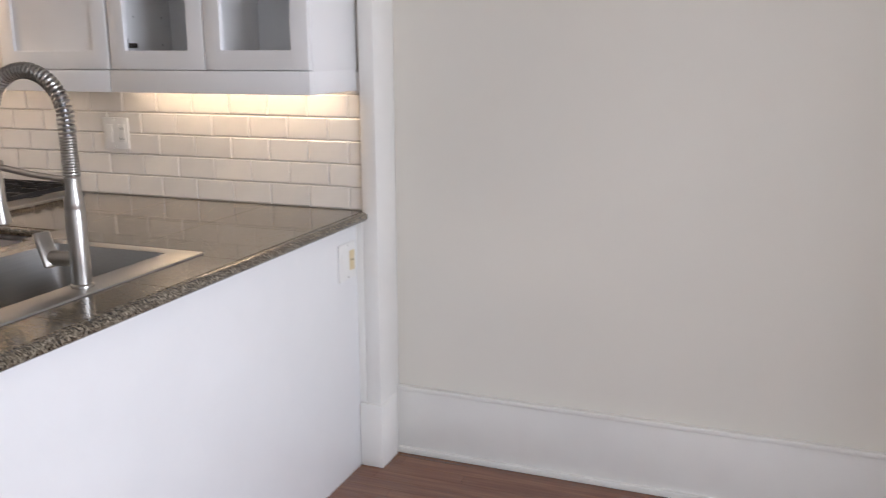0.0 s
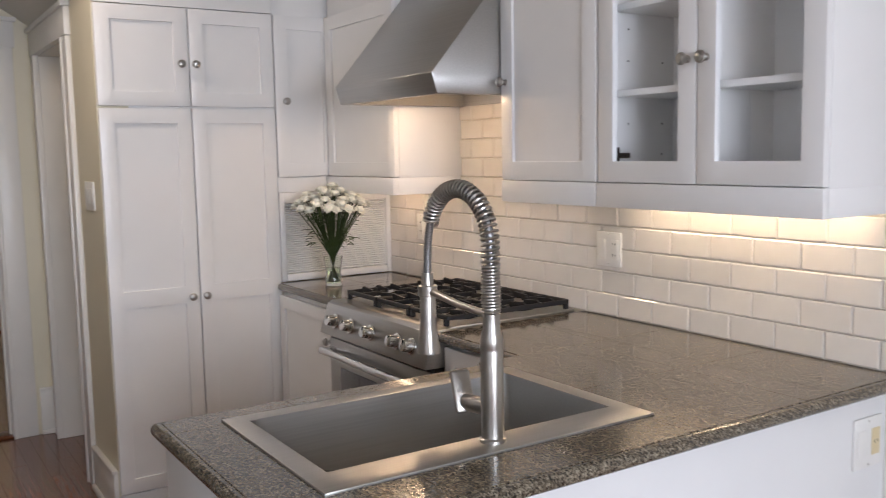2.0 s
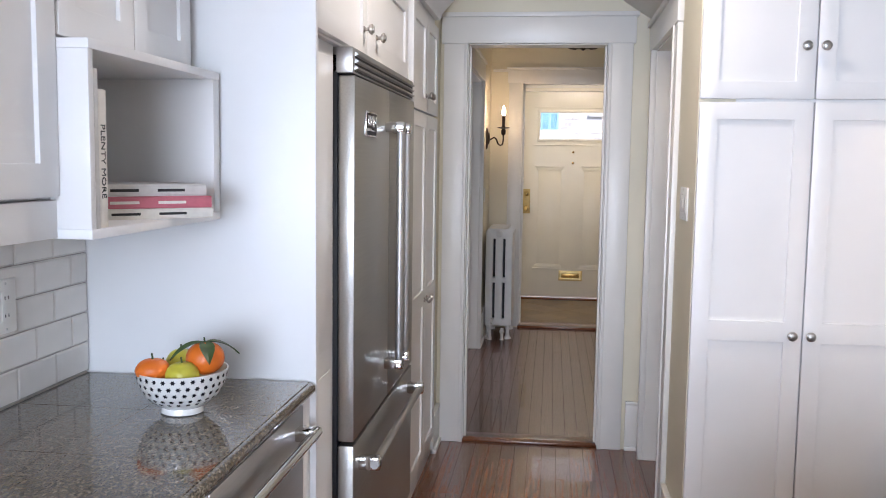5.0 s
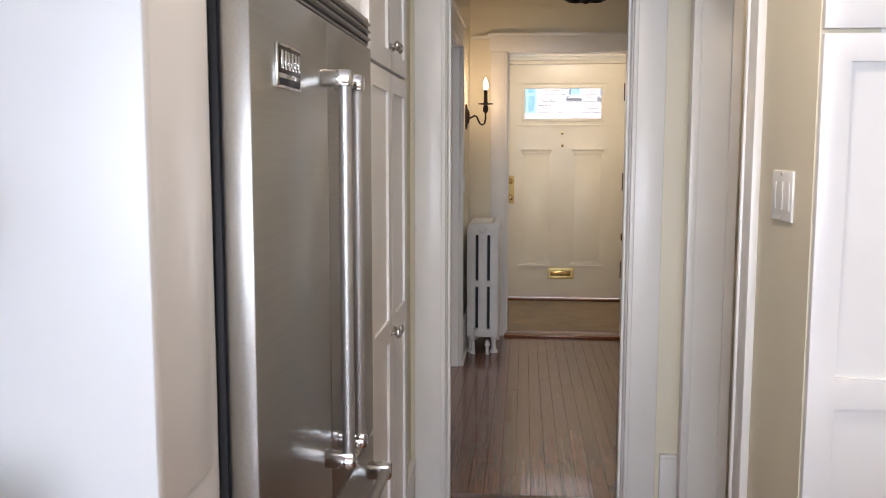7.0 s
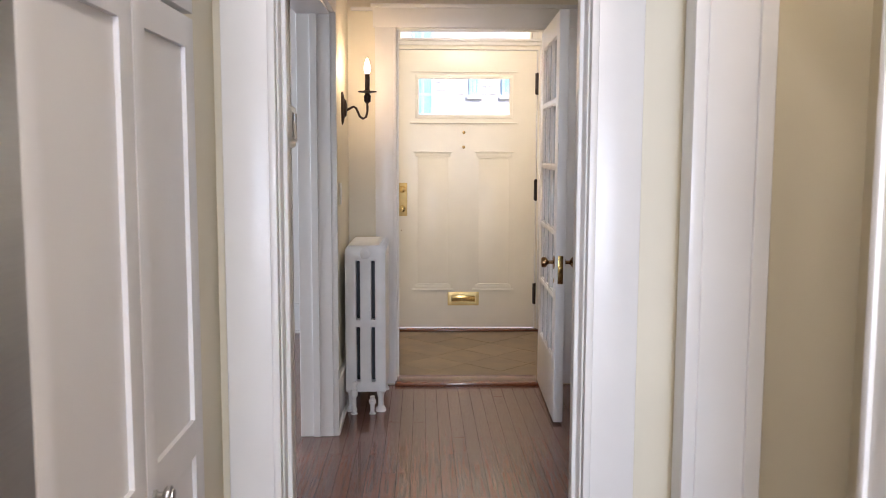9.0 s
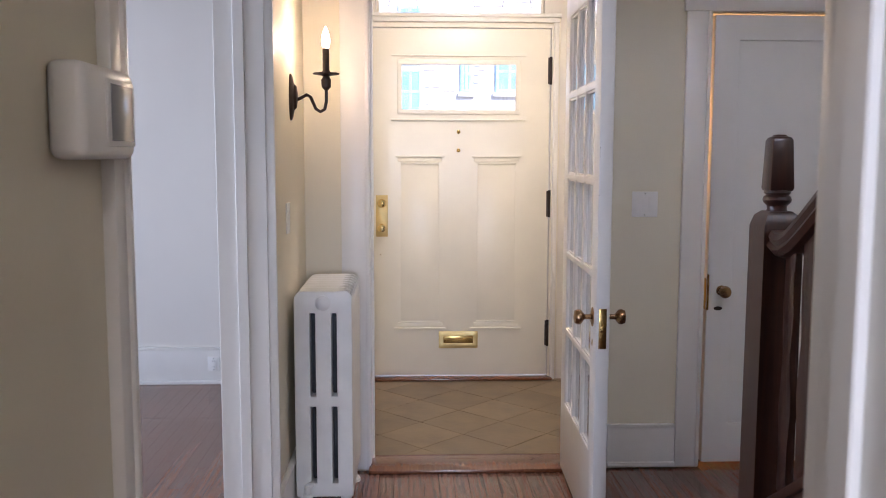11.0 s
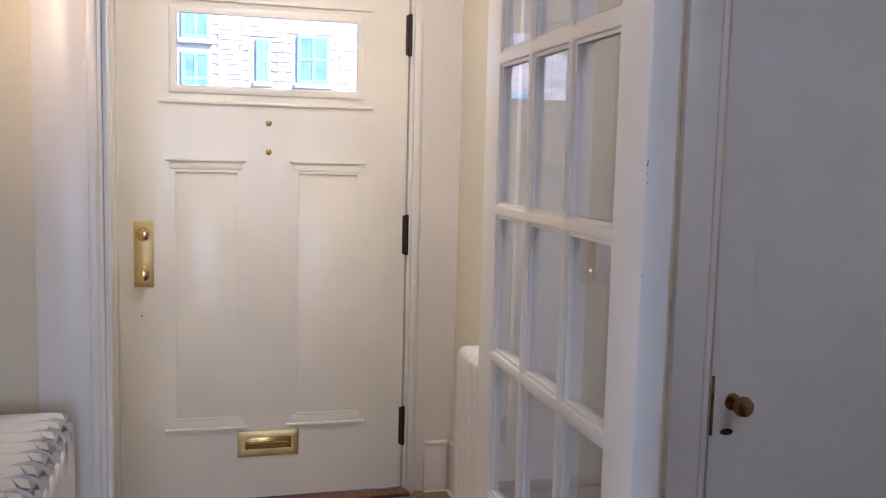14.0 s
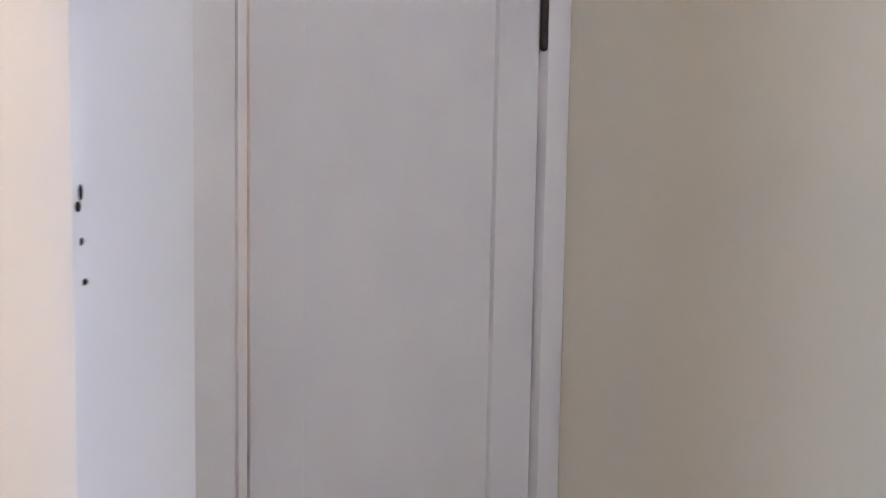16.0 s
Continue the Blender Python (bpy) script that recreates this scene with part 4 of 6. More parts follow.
for k in range(84):
    a, r = k * 2.1 + 0.4, rng.uniform(0.015, 0.1)
    p = Vector((vx + r * math.cos(a), vy + r * math.sin(a), vz + rng.uniform(0.17, 0.32)))
    d = Vector((math.cos(a), math.sin(a), rng.uniform(-0.2, 0.8))).normalized()
    s = d.cross(Vector((0, 0, 1))).normalized()
    ln = rng.uniform(0.03, 0.05)
    b = bmesh.new()
    prev = None
    for f, w in ((0, 0.001), (0.3, 0.008), (0.6, 0.009), (0.85, 0.005), (1, 0.0005)):
        c = p + d * ln * f + Vector((0, 0, -0.012 * f * f))
        row = (b.verts.new(c + s * w), b.verts.new(c + Vector((0, 0, -0.002))), b.verts.new(c - s * w))
        if prev:
            b.faces.new((prev[0], prev[1], row[1], row[0]))
            b.faces.new((prev[1], prev[2], row[2], row[1]))
        prev = row
    part("leaf", b, LEAF, flowers)


# outlets and switches
def plate(name, face, u, z, w, h, kinds, label, mat=None):
    """A wall plate with its rockers or sockets; kinds is a list along it."""
    t = thing(name, fpoint(face, u, 0, z), label, "switch" if "switch" in name else "outlet")
    part("cover", fbox(face, u - w / 2, u + w / 2, 0, 0.007, z - h / 2, z + h / 2, 0.003), PLASTIC, t)
    n = len(kinds)
    for k, kind in enumerate(kinds):
        c = u - w / 2 + w * (k + 0.5) / n
        hw = 0.0165 if n < 3 else 0.016
        if kind == "rocker":
            r = part("rocker", fbox(face, c - hw, c + hw, 0.007, 0.0095, z - 0.033, z + 0.033, 0.0015), PLASTIC, t)
        else:
            m = BEIGE_PLASTIC if kind == "ivory" else PLASTIC
            r = part("socket", fbox(face, c - hw, c + hw, 0.007, 0.009, z - 0.033, z + 0.033, 0.0015), m, t, "ivory socket" if kind == "ivory" else "")
            for dz in (-0.019, 0.019) if kind != "ivory" else (0.0,):
                for du in (-0.006, 0.006):
                    part("slot", fbox(face, c + du - 0.0012, c + du + 0.0012, 0.0088, 0.0094, z + dz - 0.004, z + dz + 0.004), BLACK, r)
    for dz in (-h / 2 + 0.009, h / 2 - 0.009):
        part("screw", lathe([(0.003, 0), (0.003, 0.001)], fpoint(face, u, 0.0068, z + dz), (face[1], 0, 0) if face[0] == "x" else (0, face[1], 0), 8), CHROME, t)
    return t


TILE_N, TILE_S = ("y", -1, 2.792), ("y", 1, -0.149)
plate("tile_switch_outlet", TILE_N, -1.905, 1.145, 0.115, 0.115, ["rocker", "socket"], "white double plate with a switch and an outlet")
plate("tile_outlet", TILE_N, -3.1, 1.15, 0.072, 0.115, ["socket"], "white outlet plate on the wall tiles")
plate("tile_outlet", TILE_S, -2.085, 1.14, 0.075, 0.118, ["socket"], "white outlet plate on the wall tiles")
plate("tile_switch", TILE_S, -1.86, 1.14, 0.075, 0.118, ["rocker"], "white switch plate on the wall tiles")
plate("panel_outlet", ("x", 1, -0.928), 2.7, 0.762, 0.115, 0.125, ["rocker", "ivory"], "white plate with an ivory insert on the peninsula panel")
plate("passage_light_switch", ("y", -1, 1.5), -3.63, 1.325, 0.165, 0.12, ["rocker", "rocker", "rocker"], "white triple switch plate on the cream wall")
plate("hall_light_switch", ("x", 1, -8.24), 1.995, 1.222, 0.118, 0.115, ["rocker", "rocker"], "white double switch plate on the cream wall")
plate("sconce_light_switch", ("y", 1, 0.46), -7.66, 1.2, 0.075, 0.118, ["rocker"], "white switch plate beside the radiator")
plate("baseboard_outlet", ("x", 1, -9.782), -0.31, 0.13, 0.075, 0.09, ["socket"], "white outlet plate on the baseboard")

# ---- fridge wall ----
fr_panel = thing("fridge_enclosure", (-2.5, 0.15, 0), "white painted panel enclosure beside the fridge", "cabinet")
part("side_panel", box(-2.46, -2.44, -0.165, 0.446, 0, CEIL - 0.003, 0.002), PANEL, fr_panel)
part("front_stile", box(-2.752, -2.461, 0.39, 0.41, 0, 1.779, 0.003), CABINET, fr_panel)
part("moulding", box(-2.715, -2.495, 0.41, 0.415, 0.95, 1.74, 0.003), CABINET, fr_panel)
part("lower_moulding", box(-2.715, -2.495, 0.41, 0.415, 0.12, 0.88, 0.003), CABINET, fr_panel)
fridge = thing("fridge", (-3.05, 0.2, 0), "stainless steel fridge with two doors over a freezer drawer", "fridge")
F0, F1 = -3.828, -2.77
part("body", box(F0, F1, -0.15, 0.418, 0.08, 1.76, 0.004), BLACK, fridge)
part("plinth", box(F0 + 0.02, F1 - 0.02, -0.1, 0.43, 0, 0.08, 0.002), BLACK, fridge)
ymid = -3.3
for a, c, hx in ((F0, ymid - 0.002, -3.368), (ymid + 0.002, F1, -3.238)):
    d = part("door", box(a, c, 0.42, 0.468, 0.652, 1.7, 0.005), STEEL_V, fridge)
    part("handle", rod((hx, 0.517, 0.765), (hx, 0.517, 1.59), 0.0135, None, 20), STEEL_BAR, d, "long brushed steel bar handle")
    for z in (0.78, 1.576):
        part("bracket", soften(box(hx - 0.016, hx + 0.016, 0.466, 0.533, z - 0.018, z + 0.018), 0.007), CHROME, d)
    part("gasket", box(a + 0.004, c - 0.004, 0.417, 0.4215, 0.656, 1.696), BLACK, d)
dr = part("freezer_drawer", box(F0, F1, 0.42, 0.468, 0.1, 0.64, 0.005), STEEL_V, fridge)
part("gasket", box(F0 + 0.004, F1 - 0.004, 0.417, 0.4215, 0.105, 0.636), BLACK, dr)
part("handle", rod((F0 + 0.07, 0.517, 0.568), (F1 - 0.06, 0.517, 0.568), 0.0135, None, 20), STEEL_BAR, dr, "long brushed steel bar handle")
for x in (F0 + 0.09, F1 - 0.08):
    part("bracket", soften(box(x - 0.018, x + 0.018, 0.466, 0.533, 0.546, 0.59), 0.008), CHROME, dr)
gr = part("grille", box(F0, F1, 0.4, 0.462, 1.706, 1.778, 0.003), STEEL_H, fridge)
for z in (1.716, 1.735, 1.754):
    part("louvre", prism([(0.461, z), (0.472, z + 0.003), (0.472, z + 0.007), (0.461, z + 0.013)], "x", F0 + 0.02, F1 - 0.02), STEEL_H, gr)
    part("slot", box(F0 + 0.02, F1 - 0.02, 0.4623, 0.4632, z - 0.006, z), BLACK, gr)
bd = part("badge", box(-3.05, -2.9, 0.468, 0.474, 1.535, 1.61, 0.002), CHROME, fridge, "small dark metal badge in a chrome frame")
part("inlay", box(-3.044, -2.906, 0.474, 0.4752, 1.56, 1.605, 0.0005), BRONZE, bd)
for k in range(6):
    part("raised_mark", box(-3.036 + k * 0.0215, -3.023 + k * 0.0215, 0.4752, 0.4766, 1.567, 1.598, 0.0005), CHROME, bd)
part("lower_strip", box(-3.04, -2.91, 0.474, 0.4748, 1.54, 1.552), LEAD, bd)
over = thing("over_fridge_cabinet", (-3.05, 0.15, 1.78), "white cabinet over the fridge with two framed doors", "cabinet")
FF = ("y", 1, 0.442)
part("body", box(-3.84, -2.461, -0.165, 0.418, 1.782, CEIL - 0.003, 0.002), CABINET, over)
FO = ("y", 1, 0.42)
shaker(over, FO, -3.06, -2.461, 1.785, 2.1, (-3.01, 1.86))
shaker(over, FO, -3.838, -3.06, 1.785, 2.1, (-3.2, 1.86))
tall = thing("tall_cabinet", (-4.0, 0.15, 0), "tall white cabinet with narrow framed doors beside the fridge", "cabinet")
part("body", box(-4.6, -3.84, -0.165, 0.442, 0.0, 1.782, 0.002), CABINET, tall)
part("top_body", box(-4.6, -3.842, -0.165, 0.442, 1.784, 2.3, 0.002), CABINET, tall)
part("crown", prism([(0.44, 2.14), (0.465, 2.14), (0.475, 2.17), (0.53, 2.23), (0.53, 2.25), (0.44, 2.25)], "x", -4.62, -3.842, 0.0), CABINET, tall)
part("crown", prism([(0.42, 2.14), (0.445, 2.14), (0.455, 2.17), (0.5, 2.23), (0.5, 2.25), (0.42, 2.25)], "x", -3.84, -2.44, 0.0), CABINET, over)
for u0, u1, k in ((-4.6, -4.235, -4.27), (-4.235, -3.84, -4.2)):
    shaker(tall, FF, u0, u1, 0.1, 1.672, (k, 0.85), 0.86)
    shaker(tall, FF, u0, u1, 1.678, 2.1, (k, 1.75))
single("wall_filler", box(-4.86, -4.602, -0.16, 0.44, 0, CEIL - 0.003, 0.002), PAINT_CREAM, (-4.73, 0.2, 0), "cream painted filler wall beside the tall cabinet", "wall")

# long counter: base cabinet, dishwasher, upper cabinets, open shelf box
FS = ("y", 1, 0.43)
dish = thing("dishwasher", (-2.08, 0.15, 0), "stainless steel dishwasher under the granite worktop", "dishwasher")
part("body", box(-2.378, -1.782, -0.15, 0.42, 0.09, 0.881, 0.002), BLACK, dish)
part("front", box(-2.376, -1.784, 0.42, 0.432, 0.1, 0.872, 0.004), STEEL_H, dish)
part("handle", rod((-2.35, 0.474, 0.815), (-1.81, 0.474, 0.815), 0.0125, None, 20), CHROME, dish, "round chrome bar handle")
for x in (-2.325, -1.835):
    part("bracket", box(x - 0.022, x + 0.022, 0.43, 0.482, 0.8, 0.83, 0.005), CHROME, dish)
md = part("medallion", lathe([(0.0125, 0), (0.0125, 0.004), (0.0105, 0.005)], (-1.81, 0.474, 0.815), (1, 0, 0), 20), RED, dish, "round red badge")
part("centre", lathe([(0.005, 0.005), (0.005, 0.0062), (0.002, 0.0062)], (-1.81, 0.474, 0.815), (1, 0, 0), 16), CHROME, md)
sb = thing("long_base_cabinet", (-1.1, 0.15, 0), "white base cabinet under the long granite worktop", "cabinet")
part("body", box(-1.78, -0.34, -0.15, 0.43, 0.1, 0.882, 0.002), CABINET, sb)
part("plinth", box(-2.439, -0.34, -0.15, 0.38, 0, 0.1), CABINET, sb)
part("filler", box(-2.439, -2.38, -0.15, 0.43, 0.1, 0.882, 0.001), CABINET, sb)
for u0, u1 in ((-1.775, -1.3), (-1.3, -0.82), (-0.82, -0.345)):
    shaker(sb, FS, u0, u1, 0.11, 0.69, (u1 - 0.04, 0.62))
    dd = part("drawer", fbox(FS, u0 + 0.002, u1 - 0.002, 0, 0.02, 0.7, 0.865, 0.002), CABINET, sb)
    knob(dd, FS, (u0 + u1) / 2, 0.78)
ucab = thing("long_wall_cabinet", (-1.1, 0.0, 1.39), "white wall cabinets with framed panel doors over the long counter", "cabinet")
FU = ("y", 1, 0.132)
part("body", box(-1.812, -0.34, -0.158, 0.132, 1.388, CEIL - 0.003, 0.002), CABINET, ucab)
part("valance", fbox(FU, -1.812, -0.34, -0.03, 0.012, 1.318, 1.386, 0.002), CABINET, ucab)
for u0, u1 in ((-1.81, -1.32), (-1.32, -0.83), (-0.83, -0.345)):
    shaker(ucab, FU, u0, u1, 1.39, 2.1, (u0 + 0.04, 1.5) if u0 > -1.5 else None)
sh_up = thing("shelf_wall_cabinet", (-2.1, 0.0, 1.68), "white wall cabinet with framed doors above the open shelf", "cabinet")
part("body", box(-2.423, -1.814, -0.158, 0.132, 1.672, CEIL - 0.003, 0.002), CABINET, sh_up)
for u0, u1 in ((-2.395, -2.105), (-2.105, -1.816)):
    shaker(sh_up, FU, u0, u1, 1.674, 2.1, (u0 + 0.24, 1.82) if u0 < -2.2 else (u1 - 0.26, 1.82))
shelf = thing("open_shelf_box", (-2.1, 0.03, 1.32), "open white painted shelf box under the wall cabinet", "shelf")
part("bottom", box(-2.423, -1.81, -0.158, 0.21, 1.316, 1.334, 0.0015), CABINET, shelf)
part("top", box(-2.423, -1.81, -0.158, 0.21, 1.652, 1.67, 0.0015), CABINET, shelf)
part("side", box(-1.828, -1.81, -0.158, 0.209, 1.334, 1.652, 0.0015), CABINET, shelf)
part("far_side", box(-2.423, -2.386, -0.158, 0.209, 1.334, 1.652, 0.0015), CABINET, shelf)
part("back", box(-2.386, -1.828, -0.158, -0.148, 1.334, 1.652), CABINET, shelf)


def book(at, size, cover, label, turn=-45, spine_bars=2):
    """A book that lies flat with its spine to the room; size is length along x, depth along y, thickness."""
    x, y, z = at
    lx, ly, t = size
    bk = thing("book", (x, y, z), label, "book", "books on the shelf")
    c = box(x - lx / 2, x + lx / 2, y - ly, y, z, z + 0.003, 0.0008)
    c = box(x - lx / 2, x + lx / 2, y - ly, y, z + t - 0.003, z + t, 0.0008, 2, c)
    c = box(x - lx / 2, x + lx / 2, y - 0.004, y, z + 0.003, z + t - 0.003, 0.0008, 2, c)
    part("cover", c, cover, bk)
    part("pages", box(x - lx / 2 + 0.004, x + lx / 2 - 0.004, y - ly + 0.004, y - 0.004, z + 0.003, z + t - 0.003), PAPER, bk)
    for k in range(spine_bars):
        part("lettering", box(x - 0.09 + k * 0.1, x - 0.03 + k * 0.1, y, y + 0.0006, z + t * 0.38, z + t * 0.62), INK if cover is not PINK else CREAMBOOK, bk)
    bk.rotation_euler = (0, 0, radians(turn))
    return bk


book((-2.1, 0.17, 1.334), (0.3, 0.22, 0.022), CREAMBOOK, "thick cream cookbook lying at the bottom of a stack")
book((-2.1, 0.168, 1.3565), (0.295, 0.22, 0.025), PINK, "pink cookbook lying in the middle of a stack", -47)
book((-2.105, 0.165, 1.382), (0.28, 0.21, 0.025), GREYBOOK, "grey and white cookbook lying on top of a stack", -44)
bk = thing("book", (-1.86, 0.1, 1.334), "white cookbook standing upright with black spine letters", "book", "books on the shelf")
c = box(-1.876, -1.873, -0.04, 0.206, 1.334, 1.585, 0.0008)
c = box(-1.849, -1.846, -0.04, 0.206, 1.334, 1.585, 0.0008, 2, c)
c = box(-1.873, -1.849, 0.202, 0.206, 1.334, 1.585, 0.0008, 2, c)
part("cover", c, CREAMBOOK, bk)
part("pages", box(-1.873, -1.849, -0.036, 0.202, 1.338, 1.581), PAPER, bk)
part("title", text_mesh("PLENTY MORE", 0.021, 0.0004, pose(-1.861, 0.2065, 1.455, 90, 90, 180)), INK, bk, "black capital letters down the spine")
bk = thing("book", (-1.84, 0.1, 1.334), "slim white book standing against the shelf side", "book", "books on the shelf")
c = box(-1.843, -1.84, -0.03, 0.2085, 1.334, 1.62, 0.0008)
c = box(-1.832, -1.829, -0.03, 0.2085, 1.334, 1.62, 0.0008, 2, c)
part("cover", box(-1.84, -1.832, 0.2055, 0.2085, 1.334, 1.62, 0.0008, 2, c), GREYBOOK, bk)
part("pages", box(-1.84, -1.832, -0.026, 0.2055, 1.338, 1.616), PAPER, bk)

# fruit bowl
bx, by, bz = -2.125, 0.235, 0.9165
bowl = thing("fruit_bowl", (bx, by, bz), "white ceramic footed bowl with a black star pattern", "bowl")
prof = [(0.042, 0), (0.045, 0.002), (0.043, 0.014), (0.055, 0.02), (0.078, 0.04), (0.092, 0.068), (0.098, 0.096), (0.095, 0.096), (0.088, 0.068), (0.074, 0.043), (0.05, 0.026), (0.002, 0.022)]
part("body", lathe(prof, (bx, by, bz), seg=40), CERAMIC, bowl)


def star(c, out, r):
    b = bmesh.new()
    q = Vector(out).to_track_quat("Z", "Y").to_matrix().to_4x4()
    m = Matrix.Translation(c) @ q
    vs = [b.verts.new(m @ Vector(((r if k % 2 == 0 else r * 0.55) * math.cos(math.pi * k / 6), (r if k % 2 == 0 else r * 0.55) * math.sin(math.pi * k / 6), 0.0004))) for k in range(12)]
    b.faces.new(vs)
    return b


for row, (r, h, tilt, n) in enumerate(((0.0965, 0.086, 0.14, 30), (0.0925, 0.07, 0.25, 30), (0.087, 0.055, 0.5, 28), (0.0785, 0.0405, 0.75, 26), (0.067, 0.0305, 0.95, 22))):
    for k in range(n):
        a = 2 * math.pi * (k + 0.5 * (row % 2)) / n
        part("star", star((bx + r * math.cos(a), by + r * math.sin(a), bz + h), (math.cos(a), math.sin(a), -math.tan(tilt)), 0.0062), BLACK_GLAZE, bowl)


def fruit(name, c, r, mat, label, squash=0.9, leaves=0, seed=1):
    f = thing(name, c, label, "fruit", "fruit in the bowl")
    b = ball(c, r, (1, 1, squash), 24)
    for v in b.verts:
        d = v.co - Vector(c)
        top_dip = max(0, d.normalized().z - 0.85) * 0.5 * r
        v.co.z -= top_dip
        v.co += d.normalized() * noise.noise(d * 30 + Vector((seed, 0, 0))) * r * 0.04
    part("skin", b, mat, f)
    part("stalk", rod((c[0], c[1], c[2] + r * squash * 0.8), (c[0] + 0.004, c[1], c[2] + r * squash * 0.8 + 0.016), 0.0025, 0.0018, 8), STEM, f)
    rr = random.Random(seed)
    for k in range(leaves):
        a = rr.uniform(0, 6.28) if leaves > 3 else (2.2, 0.5, -0.9)[k]
        p = Vector((c[0], c[1], c[2] + r * squash * 0.85))
        d = Vector((math.cos(a), math.sin(a), 0.25))
        s = Vector((-math.sin(a), math.cos(a), 0))
        b = bmesh.new()
        prev = None
        ln = 0.075
        for q in range(7):
            fr_ = q / 6
            w = 0.016 * math.sin(math.pi * min(0.98, fr_ * 0.9 + 0.06))
            cc = p + d * ln * fr_ + Vector((0, 0, -0.05 * fr_ * fr_))
            row = (b.verts.new(cc + s * w + Vector((0, 0, 0.004))), b.verts.new(cc), b.verts.new(cc - s * w + Vector((0, 0, 0.004))))
            if prev:
                b.faces.new((prev[0], prev[1], row[1], row[0]))
                b.faces.new((prev[1], prev[2], row[2], row[1]))
            prev = row
        part("leaf", b, LEAF, f, "dark green leaf")


fruit("persimmon", (bx + 0.045, by - 0.045, bz + 0.1), 0.036, ORANGE, "ripe orange persimmon in the bowl", 0.72, 0, 2)
fruit("mandarin", (bx - 0.01, by + 0.048, bz + 0.118), 0.041, ORANGE, "orange mandarin with green leaves in the bowl", 0.9, 3, 3)
fruit("pear", (bx + 0.042, by + 0.018, bz + 0.09), 0.036, YELLOWGREEN, "yellow green quince in the bowl", 0.85, 0, 4)
fruit("pear", (bx - 0.045, by - 0.02, bz + 0.098), 0.034, YELLOWGREEN, "yellow green quince in the bowl", 0.9, 0, 5)
fruit("persimmon", (bx - 0.03, by - 0.055, bz + 0.075), 0.032, ORANGE, "ripe orange persimmon in the bowl", 0.75, 0, 6)
fruit("lemon", (bx + 0.005, by + 0.0, bz + 0.055), 0.035, YELLOWGREEN, "yellow lemon in the bowl", 0.85, 0, 7)

# ---- hall and vestibule things ----


def radiator(name, x0, y0, y1, n, step, axis, label, ztop=0.925):
    """A cast iron column radiator: n upright sections side by side along axis from x0 in steps; y0..y1 is its depth."""
    rad = thing(name, ((x0 + n * step / 2, (y0 + y1) / 2, 0) if axis == "x" else ((y0 + y1) / 2, x0 + n * step / 2, 0)), label, "radiator")
    w = abs(step) * 0.99
    d = y1 - y0
    s0, s1 = y0 + d * 0.27, y0 + d * 0.64
    zb, zm = 0.115, ztop - 0.43
    us = [y0, s0, s0 + 0.021, s1, s1 + 0.021, y1]
    zs = [zb, zb + 0.055, zm - 0.02, zm + 0.02, ztop - 0.085, ztop]
    hole = lambda u, v: (s0 < u < s0 + 0.021 or s1 < u < s1 + 0.021) and (zb + 0.055 < v < zm - 0.02 or zm + 0.02 < v < ztop - 0.085)
    for k in range(n):
        a = x0 + k * step
        b = slab(us, zs, lambda u, v: k == n - 1 or not hole(u, v), a, a + math.copysign(w, step), axis)
        corner = [e for e in b.edges if all(abs(v.co.z - ztop) < 1e-5 for v in e.verts) and all(min(abs((v.co.y if axis == "x" else v.co.x) - y0), abs((v.co.y if axis == "x" else v.co.x) - y1)) < 1e-5 for v in e.verts)]
        bmesh.ops.bevel(b, geom=corner, offset=0.035, segments=5, affect="EDGES", profile=0.5)
        soften(b, 0.0045, 50)
        part("section", b, RAD_PAINT, rad)
        if k in (0, n - 1):
            for u in (y0 + 0.03, y1 - 0.03):
                c = (a + w / 2 * math.copysign(1, step), u) if axis == "x" else (u, a + w / 2 * math.copysign(1, step))
                part("foot", lathe([(0.03, 0), (0.03, 0.012), (0.017, 0.03), (0.015, 0.07), (0.024, 0.115), (0.026, 0.13)], (*c, 0), seg=16), RAD_PAINT, rad)
    # black boxes behind the first section give the slots their deep shade
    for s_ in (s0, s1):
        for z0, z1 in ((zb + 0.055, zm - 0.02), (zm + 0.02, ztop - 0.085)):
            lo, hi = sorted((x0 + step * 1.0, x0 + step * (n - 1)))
            slot_shade = (lo, hi, s_ - 0.002, s_ + 0.023) if axis == "x" else (s_ - 0.002, s_ + 0.023, lo, hi)
            part("slot_shade", box(*slot_shade, z0 - 0.004, z1 + 0.004), IRON_AND_SLOT_SHADE, rad, "black fill that stands in for the shade inside the slot")
    for z in (ztop - 0.045, zm, zb + 0.03):
        a, c = x0 + 0.01 * math.copysign(1, step), x0 + (n * step) - 0.012 * math.copysign(1, step)
        mid = (y0 + y1) / 2
        part("nipple", rod((a, mid, z), (c, mid, z), 0.024) if axis == "x" else rod((mid, a, z), (mid, c, z), 0.024), RAD_PAINT, rad)
    mid = (y0 + y1) / 2
    s = -math.copysign(1, step)
    boss = lathe([(0.03, 0), (0.03, 0.004), (0.022, 0.007), (0.022, 0.012), (0.012, 0.016)], (x0, mid, ztop - 0.045) if axis == "x" else (mid, x0, ztop - 0.045), (s, 0, 0) if axis == "x" else (0, s, 0), 6 * 3)
    part("plug", boss, RAD_PAINT, rad)
    return rad


